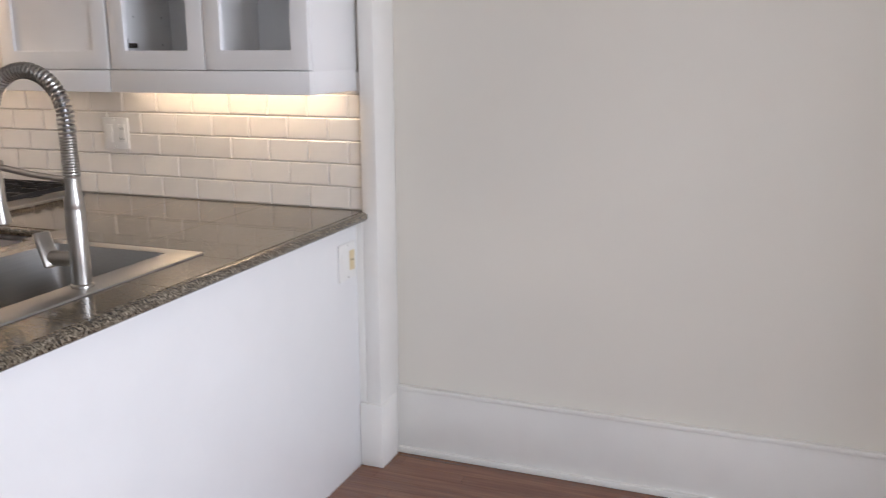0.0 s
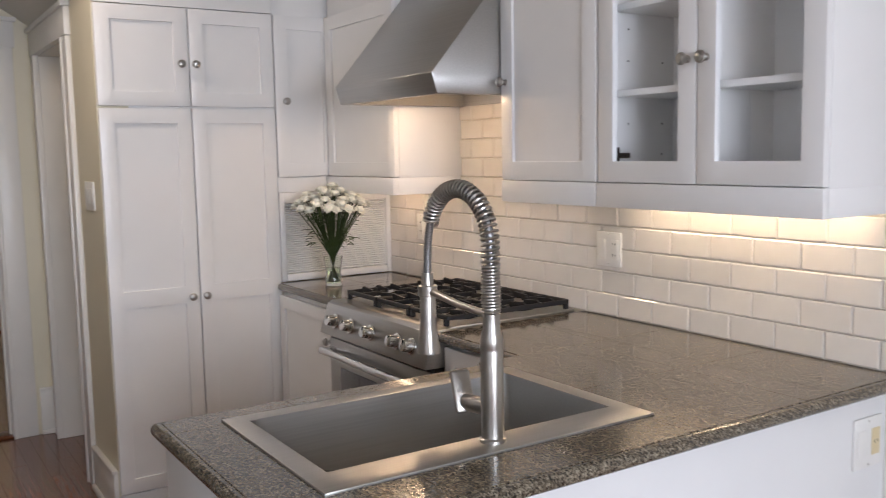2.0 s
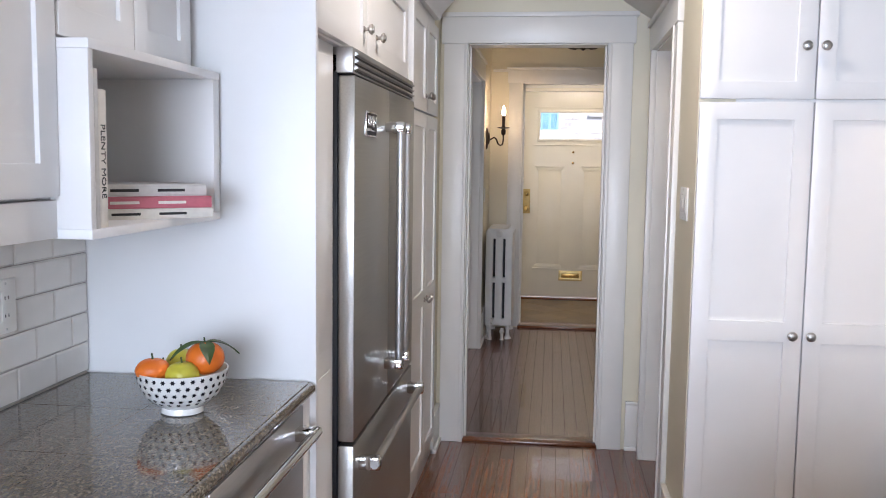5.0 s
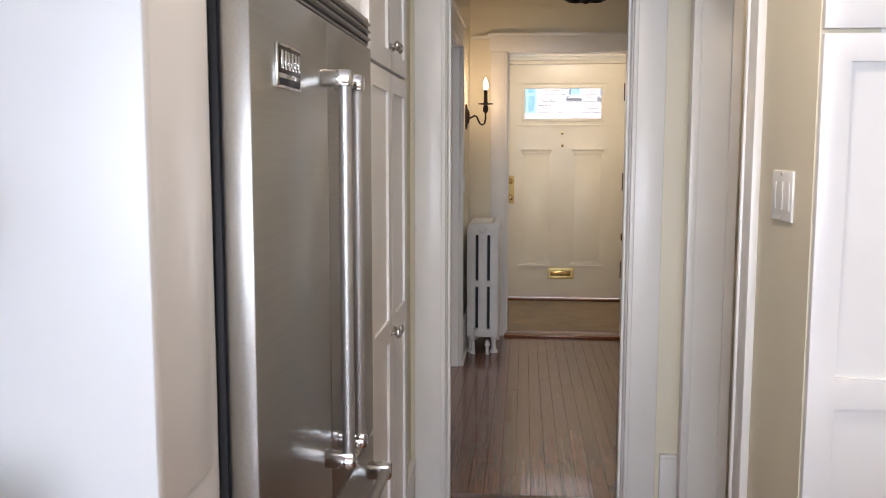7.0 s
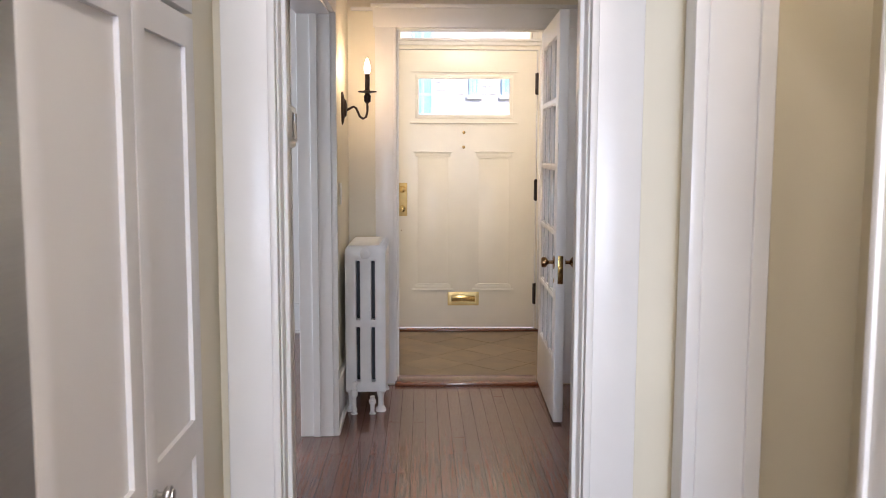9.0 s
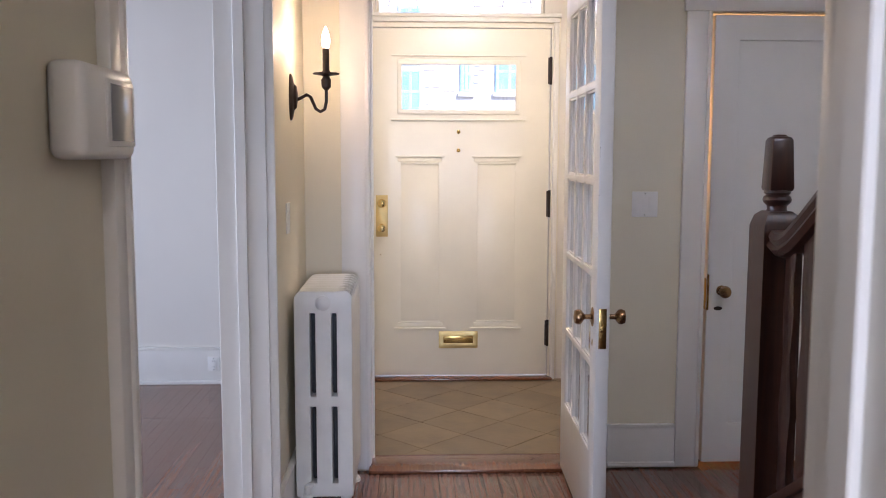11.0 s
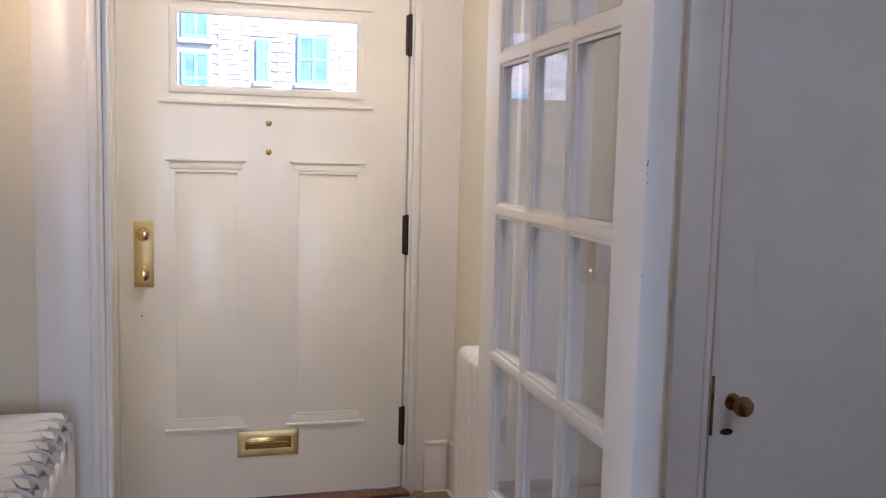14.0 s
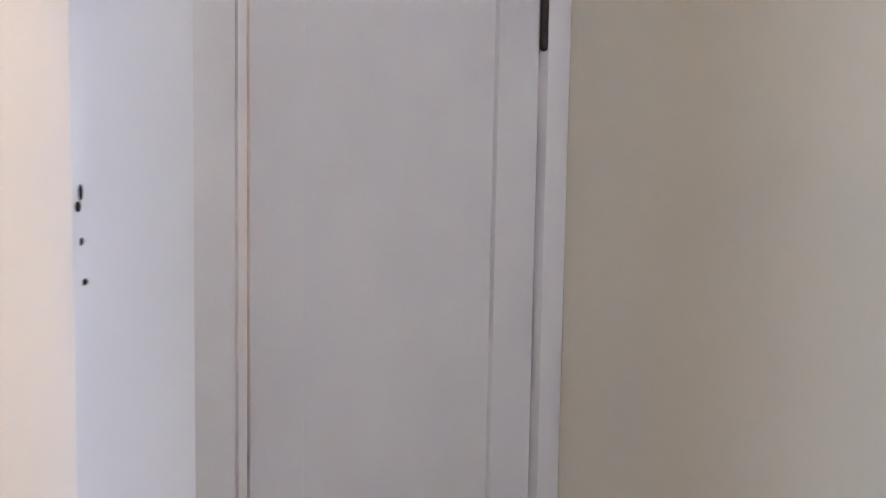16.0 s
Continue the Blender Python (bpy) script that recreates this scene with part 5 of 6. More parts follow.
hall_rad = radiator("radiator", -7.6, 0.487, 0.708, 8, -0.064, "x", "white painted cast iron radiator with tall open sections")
for y, h in ((0.535, 0.17), (0.635, 0.1)):
    v = part("valve", lathe([(0.019, 0), (0.019, 0.004), (0.012, 0.008), (0.012, h * 0.55), (0.02, h * 0.6), (0.02, h * 0.78), (0.013, h * 0.82), (0.013, h)], (-7.572, y, 0), seg=16), RAD_PAINT, hall_rad, "white painted valve pipe")
part("elbow", sweep([(-7.572, 0.535, 0.15), (-7.575, 0.535, 0.165), (-7.6, 0.545, 0.165)], 0.014, 12), RAD_PAINT, hall_rad)
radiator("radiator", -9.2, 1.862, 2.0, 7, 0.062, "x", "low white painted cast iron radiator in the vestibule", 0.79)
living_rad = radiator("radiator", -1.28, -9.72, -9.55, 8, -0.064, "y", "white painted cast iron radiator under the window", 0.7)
part("valve", lathe([(0.022, 0), (0.022, 0.004), (0.013, 0.01), (0.013, 0.08), (0.024, 0.09), (0.024, 0.13), (0.015, 0.14), (0.02, 0.16), (0.02, 0.175)], (-9.62, -1.2, 0), seg=16), RAD_PAINT, living_rad)
part("pipe", rod((-9.62, -1.29, 0.11), (-9.62, -1.2, 0.11), 0.014), RAD_PAINT, living_rad)

# candle sconce
sc = thing("wall_sconce", (-7.8, 0.46, 1.667), "dark bronze wall sconce with one lit candle bulb", "lamp")
part("backplate", lathe([(0.052, 0), (0.052, 0.006), (0.044, 0.012), (0.03, 0.016), (0.024, 0.026), (0.01, 0.03)], (-7.8, 0.46, 1.667), (0, 1, 0), 28, squash=(0.72, 1.75)), BRONZE, sc)
arm = [(-7.8, 0.485, 1.655), (-7.8, 0.505, 1.665), (-7.8, 0.525, 1.676), (-7.8, 0.54, 1.668), (-7.8, 0.55, 1.645), (-7.8, 0.56, 1.622), (-7.8, 0.578, 1.61), (-7.8, 0.595, 1.62), (-7.8, 0.602, 1.65), (-7.8, 0.602, 1.7)]
part("arm", sweep(arm, 0.0065, 10), BRONZE, sc)
part("cup", lathe([(0.008, -0.06), (0.018, -0.05), (0.02, -0.02), (0.012, -0.008), (0.02, -0.004), (0.05, 0.0), (0.053, 0.004), (0.05, 0.006), (0.018, 0.006), (0.016, 0.014)], (-7.8, 0.602, 1.755), seg=28), BRONZE, sc)
part("candle", lathe([(0.0135, 0.0), (0.0135, 0.088), (0.011, 0.092)], (-7.8, 0.602, 1.765), seg=20), BRONZE, sc, "dark candle sleeve")
bl = part("bulb", lathe([(0.009, 0), (0.014, 0.012), (0.0165, 0.028), (0.013, 0.05), (0.007, 0.068), (0.002, 0.082)], (-7.8, 0.602, 1.857), seg=20), BULB, sc, "glowing flame-shaped bulb")
bl.visible_shadow = False

# ceiling fixture of dark metal
fx = thing("ceiling_light", (-6.37, 1.2, 2.6), "dark bronze ceiling light with short curled arms", "lamp")
part("canopy", lathe([(0.075, 0), (0.075, -0.012), (0.05, -0.025), (0.015, -0.035)], (-6.37, 1.2, 2.6)), BRONZE, fx)
part("stem", rod((-6.37, 1.2, 2.57), (-6.37, 1.2, 2.25), 0.009), BRONZE, fx)
part("hub", lathe([(0.01, 0.03), (0.03, 0.015), (0.035, 0), (0.02, -0.018), (0.008, -0.03)], (-6.37, 1.2, 2.245)), BRONZE, fx)
for k in range(6):
    a = k * math.pi / 3
    pts = [(-6.37 + r * math.cos(a), 1.2 + r * math.sin(a), z) for r, z in ((0.02, 2.245), (0.06, 2.228), (0.1, 2.235), (0.125, 2.262))]
    am = part("arm", sweep(pts, 0.006, 8), BRONZE, fx)
    part("cup", lathe([(0.01, 0), (0.024, 0.008), (0.022, 0.012), (0.01, 0.014), (0.01, 0.06)], (pts[-1][0], pts[-1][1], 2.26), seg=16), BRONZE, am)
part("ring", lathe([(0.112, 0.0), (0.118, 0.004), (0.112, 0.008), (0.106, 0.004), (0.112, 0.0)], (-6.37, 1.2, 2.236), seg=40), BRONZE, fx)

# unseen recessed lamp, added in the kitchen ceiling around the fill light
dl = thing("assumed_ceiling_lamp", (-3.0, 1.02, CEIL), "unseen round white recessed ceiling lamp, added to warm the kitchen", "lamp")
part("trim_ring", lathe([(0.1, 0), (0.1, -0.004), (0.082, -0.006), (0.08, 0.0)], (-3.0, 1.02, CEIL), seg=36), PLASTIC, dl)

# thermostat box
th = thing("thermostat", (-5.53, 0.46, 1.5), "white wall thermostat box with a grey screen", "thermostat")
part("body", box(-5.65, -5.44, 0.46, 0.512, 1.432, 1.562, 0.014, 3), PLASTIC, th)
part("bezel", box(-5.638, -5.52, 0.51, 0.515, 1.45, 1.545, 0.003), PLASTIC, th)
part("screen", box(-5.628, -5.532, 0.5145, 0.516, 1.458, 1.538, 0.0005), GREY_SCREEN, th)

# entrance door
fd = thing("front_door", (-9.83, 1.23, 0.04), "closed cream painted entrance door with a small window and two panels", "door")
FX = -9.8
FD = ("x", 1, -9.845)
D0, D1, DZ0, DZ1 = 0.66, 1.799, 0.042, 2.218
wy0, wy1, wz0, wz1 = 0.875, 1.589, 1.719, 2.004
body = part("leaf_board", fslab(FD, [D0, wy0, wy1, D1], [DZ0, wz0, wz1, DZ1], lambda u, v: not (wy0 < u < wy1 and wz0 < v < wz1), 0, 0.045, 0.002), DOOR_CREAM, fd)


def ring(face, u0, u1, z0, z1, w, d0, d1, bevel=0.003):
    return fslab(face, [u0 - w, u0, u1, u1 + w], [z0 - w, z0, z1, z1 + w], lambda u, v: not (u0 < u < u1 and z0 < v < z1), d0, d1, bevel)


win = part("window_moulding", ring(FD, wy0 + 0.006, wy1 - 0.006, wz0 + 0.006, wz1 - 0.006, 0.03, 0.044, 0.054, 0.005), DOOR_CREAM, fd)
part("window_cap", fbox(FD, wy0 - 0.06, wy1 + 0.06, 0.045, 0.057, wz1 + 0.044, wz1 + 0.054, 0.003), DOOR_CREAM, fd)
part("window_sill", fbox(FD, wy0 - 0.062, wy1 + 0.062, 0.045, 0.057, wz0 - 0.064, wz0 - 0.052, 0.004), DOOR_CREAM, fd)
g = part("pane", fbox(FD, wy0 + 0.002, wy1 - 0.002, 0.018, 0.024, wz0 + 0.002, wz1 - 0.002), GLASS, fd, "clear glass pane")
g.visible_shadow = False
for a, c in ((0.872, 1.108), (1.352, 1.588)):
    part("raised_panel", fbox(FD, a, c, 0.045, 0.0485, 0.4, 1.4, 0.0015), DOOR_CREAM, fd)
    part("panel_cap", fbox(FD, a - 0.036, c + 0.036, 0.045, 0.06, 1.43, 1.44, 0.003,
                           fbox(FD, a - 0.02, c + 0.02, 0.045, 0.052, 1.4, 1.43, 0.003, fbox(FD, a, c, 0.045, 0.056, 1.386, 1.396, 0.003))), DOOR_CREAM, fd)
    part("panel_foot", fbox(FD, a - 0.045, c + 0.045, 0.045, 0.06, 0.343, 0.354, 0.003,
                            fbox(FD, a - 0.024, c + 0.024, 0.045, 0.052, 0.354, 0.386, 0.003, fbox(FD, a - 0.006, c + 0.006, 0.045, 0.056, 0.386, 0.396, 0.003))), DOOR_CREAM, fd)
lk = part("lock_plate", fbox(FD, 0.715, 0.789, 0.045, 0.049, 0.933, 1.193, 0.0015), BRASS_SATIN, fd, "tall satin brass lock plate")
part("thumb_turn", lathe([(0.027, 0), (0.027, 0.008), (0.022, 0.016), (0.012, 0.019)], (FX + 0.004, 0.752, 1.142), (1, 0, 0)), BRASS_BRIGHT, lk)
part("turn_key", box(FX + 0.02, FX + 0.035, 0.748, 0.756, 1.125, 1.158, 0.003), BRASS_BRIGHT, lk)
part("door_knob", lathe([(0.018, 0), (0.012, 0.006), (0.01, 0.025), (0.025, 0.035), (0.029, 0.05), (0.024, 0.062), (0.008, 0.066)], (FX + 0.004, 0.752, 0.99), (1, 0, 0)), BRASS_BRIGHT, lk)
ms = part("mail_slot", ring(FD, 1.14, 1.328, 0.25, 0.298, 0.03, 0.045, 0.051, 0.0015), BRASS_SATIN, fd, "brass letter slot plate")
part("flap", fbox(FD, 1.138, 1.33, 0.045, 0.0485, 0.248, 0.3, 0.001), BRASS, ms)
part("flap_ridge", sweep([(FX + 0.006, 1.15, 0.276), (FX + 0.006, 1.318, 0.276)], 0.006, 10), BRASS, ms)
for z in (1.473, 1.587):
    part("stud", lathe([(0.012, 0), (0.011, 0.004), (0.005, 0.007)], (FX, 1.231, z), (1, 0, 0), 16), BRASS, fd, "small round brass stud")
part("keyhole_dot", lathe([(0.004, 0), (0.003, 0.002)], (FX, 0.742, 0.82), (1, 0, 0), 10), BRASS, fd)
for z in (1.88, 1.055, 0.23):
    hg = part("hinge", rod((FX + 0.006, 1.803, z), (FX + 0.006, 1.803, z + 0.17), 0.0085, None, 14), BRONZE, fd, "dark bronze butt hinge")
    part("leaf", box(FX, FX + 0.004, 1.786, 1.803, z + 0.004, z + 0.166, 0.001), BRONZE, hg)
structure("front_door_frame", fslab(("x", 1, -9.9), [0.6, 0.655, 1.806, 1.86], [0.03, 2.224, 2.3], lambda u, v: v > 2.224 or u < 0.655 or u > 1.806, 0, 0.105, 0.002), DOOR_CREAM, "cream painted entrance door frame", "trim")

# transom with leaded glass
tr = structure("window_transom", ring(("x", 1, -9.86), 0.74, 1.74, 2.312, 2.51, 0.016, 0, 0.05, 0.002), DOOR_CREAM, "leaded transom light over the entrance door", "window")
g = part("pane", box(-9.845, -9.84, 0.738, 1.742, 2.324, 2.512), GLASS, tr)
g.visible_shadow = False
for k in range(6):
    y = 0.8 + k * 0.176
    part("came", sweep([(-9.836, y - 0.018, 2.51), (-9.836, y, 2.34), (-9.836, y + 0.018, 2.51)], 0.004, 6), LEAD, tr)

# french door, standing open into the hall
fr = thing("french_door", (-8.215, 1.672, 0), "white painted french door with fifteen panes, standing open", "door")
HX, HY = -8.215, 1.672
ang = math.degrees(math.atan2(1.6455 - HY, -7.362 - HX))
M = pose(HX, HY, 0, 0, 0, ang)
WD, TH, T0, T1 = 0.854, 0.05, 0.012, 2.142


def fpart(name, b, mat, parent, label=""):
    b.transform(M)
    return part(name, b, mat, parent, label)


cols = [0.11 + k * (WD - 0.22 + 0.022) / 3 for k in range(3)]
cw = (WD - 0.22 - 0.044) / 3
rows_z = [0.338, 0.679, 1.02, 1.362, 1.708]
rh = 0.341 - 0.022
xs = sorted({0, WD, *[c for k in cols for c in (k, k + cw)]})
zs = sorted({T0, T1, *[c for k in rows_z for c in (k, k + rh)]})
inside = lambda u, v: any(k < u < k + cw for k in cols) and any(k < v < k + rh for k in rows_z)
b = slab(xs, zs, lambda u, v: not inside(u, v), -TH, 0.0, "y")
bars = fpart("frame", soften(b, 0.006, 50), TRIM, fr)
for cx in cols:
    for cz in rows_z:
        g = fpart("pane", box(cx - 0.003, cx + cw + 0.003, -0.035, -0.031, cz - 0.003, cz + rh + 0.003), OLD_GLASS, fr)
        u = [cx - 0.001, cx + 0.007, cx + cw - 0.007, cx + cw + 0.001]
        v = [cz - 0.001, cz + 0.007, cz + rh - 0.007, cz + rh + 0.001]
        fpart("bead", slab(u, v, lambda p, q, u=u, v=v: not (u[1] < p < u[2] and v[1] < q < v[2]), -0.043, -0.0352, "y"), TRIM, fr)
        g.visible_shadow = False
lp = fpart("latch_plate", box(WD, WD + 0.0015, -0.039, -0.011, 0.748, 0.895, 0.0005), BRASS, fr, "aged brass latch plate")
fpart("latch_bolt", box(WD + 0.001, WD + 0.009, -0.033, -0.017, 0.81, 0.835, 0.002), BRASS, lp)
for s, y in ((-1, -TH), (1, 0.0)):
    ro = fpart("rose", lathe([(0.024, 0), (0.024, 0.003), (0.012, 0.008)], (WD - 0.062, y, 0.855), (0, s, 0), squash=(1, 1.5)), AGED_BRASS, fr)
    fpart("door_knob", lathe([(0.0095, 0.004), (0.0095, 0.03), (0.014, 0.034), (0.0265, 0.044), (0.0285, 0.054), (0.024, 0.066), (0.008, 0.07)], (WD - 0.062, y, 0.855), (0, s, 0)), AGED_BRASS, fr, "round aged brass knob")
    fpart("keyhole", lathe([(0.009, 0), (0.009, 0.002), (0.003, 0.003)], (WD - 0.062, y, 0.76), (0, s, 0), 12, squash=(0.7, 1.6)), BRASS, fr)
for z in (0.25, 1.1, 1.85):
    fpart("hinge", rod((-0.004, 0.006, z), (-0.004, 0.006, z + 0.1), 0.007, None, 12), BRASS, fr)
rs = random.Random(9)
for z, y, w, h in ((1.469, -0.046, 0.006, 0.0016), (1.464, -0.047, 0.004, 0.0022), (1.452, -0.046, 0.003, 0.0012), (1.438, -0.045, 0.0025, 0.0018), (1.3, -0.047, 0.0015, 0.003)):
    fpart("paint_chip", lathe([(0.5, 0), (0.35, 0.0005)], (WD, y, z), (1, 0, 0), 9, squash=(h, w)), BRONZE, fr, "small dark chip in the paint")

# closet door, a hair ajar
cl = thing("closet_door", (-8.27, 2.7, 0), "white painted single-panel closet door with a brass knob", "door")
CF = ("x", 1, -8.285)
c0, c1 = 2.292, 3.068
AJAR = Matrix.Translation((-8.231, 3.07, 0)) @ pose(0, 0, 0, 0, 0, 0.45) @ Matrix.Translation((8.231, -3.07, 0))


def apart(name, b, mat, parent, label=""):
    b.transform(AJAR)
    return part(name, b, mat, parent, label)


lf = apart("leaf_board", fslab(CF, [c0, c0 + 0.115, c1 - 0.145, c1], [0.012, 0.2, 1.955, 2.066], lambda u, v: not (c0 + 0.115 < u < c1 - 0.145 and 0.2 < v < 1.955), 0, 0.045, 0.004), TRIM, cl)
apart("panel", fbox(CF, c0 + 0.112, c1 - 0.142, 0.012, 0.033, 0.197, 1.958), TRIM, cl)
apart("knob_rose", lathe([(0.024, 0), (0.023, 0.004), (0.012, 0.008)], (-8.24, 2.36, 0.825), (1, 0, 0)), AGED_BRASS, cl)
apart("door_knob", lathe([(0.0095, 0.004), (0.0095, 0.028), (0.014, 0.032), (0.0265, 0.042), (0.0285, 0.052), (0.024, 0.064), (0.008, 0.068)], (-8.24, 2.36, 0.825), (1, 0, 0)), AGED_BRASS, cl, "round aged brass knob")
apart("keyhole", lathe([(0.012, 0), (0.011, 0.003), (0.003, 0.004)], (-8.24, 2.347, 0.742), (1, 0, 0), 14, squash=(1.7, 0.8)), BRONZE, cl, "dark keyhole cover")
apart("strike_edge", box(-8.2398, -8.2384, 2.2925, 2.302, 0.735, 0.9, 0.0004), AGED_BRASS, cl, "aged brass strip on the door edge")
apart("latch_plate", box(-8.277, -8.248, 2.2905, 2.292, 0.735, 0.88, 0.0003), BRASS, cl, "aged brass latch plate on the door edge")
for z in (1.765, 0.2):
    hg = part("hinge", rod((-8.231, 3.07, z), (-8.231, 3.07, z + 0.135), 0.0085, None, 12), BRONZE, cl, "dark bronze hinge")
    part("pin_tip", ball((-8.231, 3.07, z - 0.004), 0.009, seg=10), BRONZE, hg)
    part("pin_head", ball((-8.231, 3.07, z + 0.14), 0.009, seg=10), BRONZE, hg)
    for k in range(4):
        part("knuckle_joint", lathe([(0.0088, 0), (0.0096, 0.002), (0.0088, 0.004)], (-8.231, 3.07, z + 0.026 + k * 0.027), seg=12), BLACK, hg)

# staircase that climbs back over the hall
st = thing("staircase", (-6.0, 2.6, 0), "dark mahogany staircase with shaped flat balusters", "stairs")
RISE, RUN, NX = 0.185, 0.28, -6.89
STAIR = lambda x: (x - NX) / RUN * RISE
for k in range(7):
    x = NX + k * RUN
    part("riser", box(x, x + 0.02, 2.08, 3.156, k * RISE, (k + 1) * RISE - 0.03, 0.002), TRIM, st, "white painted riser")
    part("tread", box(x - 0.028, x + RUN + 0.02, 2.075, 3.157, (k + 1) * RISE - 0.03, (k + 1) * RISE, 0.008), MAHOGANY, st)
s0 = -6.87
part("stringer", prism([(s0, 0.0), (s0, 0.34), (-4.99, 0.34 + (-4.99 - s0) * RISE / RUN), (-4.99, 0.0)], "y", 2.03, 2.068, 0.003), MAHOGANY, st)
part("shoe_rail", prism([(s0, 0.34), (s0, 0.375), (-4.99, 0.375 + (-4.99 - s0) * RISE / RUN), (-4.99, 0.34 + (-4.99 - s0) * RISE / RUN)], "y", 2.015, 2.083, 0.003), MAHOGANY, st)
rail_pts = [(-6.88, 2.05, 1.19), (-6.845, 2.05, 1.178), (-6.805, 2.05, 1.182), (-6.755, 2.05, 1.203)]
rail_pts += [(-6.675 + k * 0.2, 2.05, 1.252 + k * 0.2 * RISE / RUN) for k in range(9)]
sec = [(-0.034, -0.03), (0.034, -0.03), (0.04, -0.012), (0.034, 0.004), (0.042, 0.018), (0.03, 0.034), (0.0, 0.042), (-0.03, 0.034), (-0.042, 0.018), (-0.034, 0.004), (-0.04, -0.012)]
part("handrail", sweep(rail_pts, 1.0, section=sec), MAHOGANY, st, "moulded mahogany handrail")
for k in range(13):
    x = -6.785 + k * 0.118
    z0 = 0.375 + (x - s0) * RISE / RUN
    z1 = 1.165 + max(0, (x + 6.775)) * RISE / RUN
    prof = [(0, 0.034), (0.06, 0.034), (0.1, 0.026), (0.2, 0.03), (0.34, 0.041), (0.46, 0.036), (0.52, 0.024), (0.58, 0.021), (0.66, 0.03), (0.78, 0.037), (0.88, 0.028), (0.92, 0.034), (1, 0.034)]
    out = [(x - w, z0 + (z1 - z0) * f) for f, w in prof] + [(x + w, z0 + (z1 - z0) * f) for f, w in reversed(prof)]
    part("baluster", prism(out, "y", 2.04, 2.06, 0.003), MAHOGANY, st, "flat baluster with a wavy outline")
nw = thing("newel_post", (-6.943, 2.06, 0), "dark mahogany newel post with a tapered square top", "stairs")
part("shaft", lathe([(0.068, 0), (0.068, 0.16), (0.062, 0.175), (0.06, 1.18), (0.06, 1.225), (0.05, 1.258), (0.034, 1.272)], (-6.943, 2.06, 0), square=True), MAHOGANY, nw)
part("neck", lathe([(0.034, 1.265), (0.029, 1.278), (0.03, 1.288), (0.04, 1.298), (0.043, 1.306), (0.04, 1.316), (0.033, 1.321), (0.04, 1.328), (0.038, 1.337)], (-6.943, 2.06, 0), seg=28), MAHOGANY, nw)
part("cap", soften(lathe([(0.034, 1.334), (0.037, 1.342), (0.0315, 1.487), (0.027, 1.496), (0.016, 1.5), (0.015, 1.505)], (-6.943, 2.06, 0), square=True), 0.003, 30), MAHOGANY, nw)

# leaded living room window
wd = structure("window_living", ring(("x", 1, -9.87), -1.92, -1.02, 0.9, 2.26, 0.04, 0, 0.06, 0.003), TRIM, "white window with leaded glass panes", "window")
part("mid_rail", box(-9.865, -9.81, -1.92, -1.02, 1.56, 1.61, 0.003), TRIM, wd)
g = part("pane", box(-9.845, -9.841, -1.922, -1.018, 0.898, 2.262), GLASS, wd)
g.visible_shadow = False
for k in range(6):
    part("came", rod((-9.838, -1.92 + 0.18 * k, 0.9), (-9.838, -1.92 + 0.18 * k, 2.26), 0.0045, None, 6), LEAD, wd)
for k in range(7):
    part("came", rod((-9.838, -1.92, 1.0 + 0.19 * k), (-9.838, -1.02, 1.0 + 0.19 * k), 0.0045, None, 6), LEAD, wd)
structure("window_living_trim", box(-9.8, -9.775, -1.04, -0.94, 0.86, 2.3, 0.003, 2, box(-9.8, -9.775, -2.0, -1.9, 0.86, 2.3, 0.003, 2, box(-9.8, -9.775, -2.0, -0.94, 2.3, 2.42, 0.003))), TRIM, "white painted window casing", "trim")
structure("window_living_sill", box(-9.82, -9.72, -2.08, -0.87, 0.825, 0.86, 0.005, 2, box(-9.8, -9.775, -2.05, -0.89, 0.735, 0.825, 0.003)), TRIM, "white painted window sill", "trim")
for nm, axis, pos, u0, u1, z0, z1 in (("window_dining_east", "x", 3.04, -0.4, 1.8, 0.8, 2.3), ("window_dining_south", "y", -2.57, 0.1, 2.3, 0.8, 2.3), ("window_living_south", "y", -3.57, -8.3, -6.1, 0.85, 2.25)):
    f = structure(nm, ring((axis, 1, pos), u0 + 0.05, u1 - 0.05, z0 + 0.05, z1 - 0.05, 0.05, 0, 0.05, 0.003), TRIM, "wide white framed window", "window")
    m_ = (u0 + u1) / 2
    part("mullion", box(*((pos, pos + 0.05, m_ - 0.03, m_ + 0.03) if axis == "x" else (m_ - 0.03, m_ + 0.03, pos, pos + 0.05)), z0 + 0.05, z1 - 0.05, 0.003), TRIM, f)

# ---- outside ----
structure("ground", box(-400, 400, -400, 400, -0.6, -0.5), ASPHALT, "grey asphalt street", "ground")
house = thing("brick_house", (-21, 1, -0.5), "pale brick house across the street with blue framed windows", "house")
HXF = -21.0
part("wall", box(HXF - 6, HXF, -14, 16, -0.5, 9), MORTAR, house)
part("roof", prism([(-14.5, 9), (16.5, 9), (14, 12), (-12, 12)], "x", HXF - 6.3, HXF + 0.4), STONE, house)
wins = [(0.7, 1.14, 2.2, 3.05), (0.7, 1.14, 3.25, 4.2), (1.86, 2.08, 2.62, 3.3), (2.52, 3.05, 2.62, 3.4), (3.7, 4.3, 2.3, 3.6), (-0.6, 0.1, 2.2, 3.6), (-2.4, -1.5, 0.6, 2.6), (-4.4, -3.2, 0.6, 2.6), (-3.9, -3.0, 3.4, 5.0), (5.4, 6.4, 0.6, 2.6)]
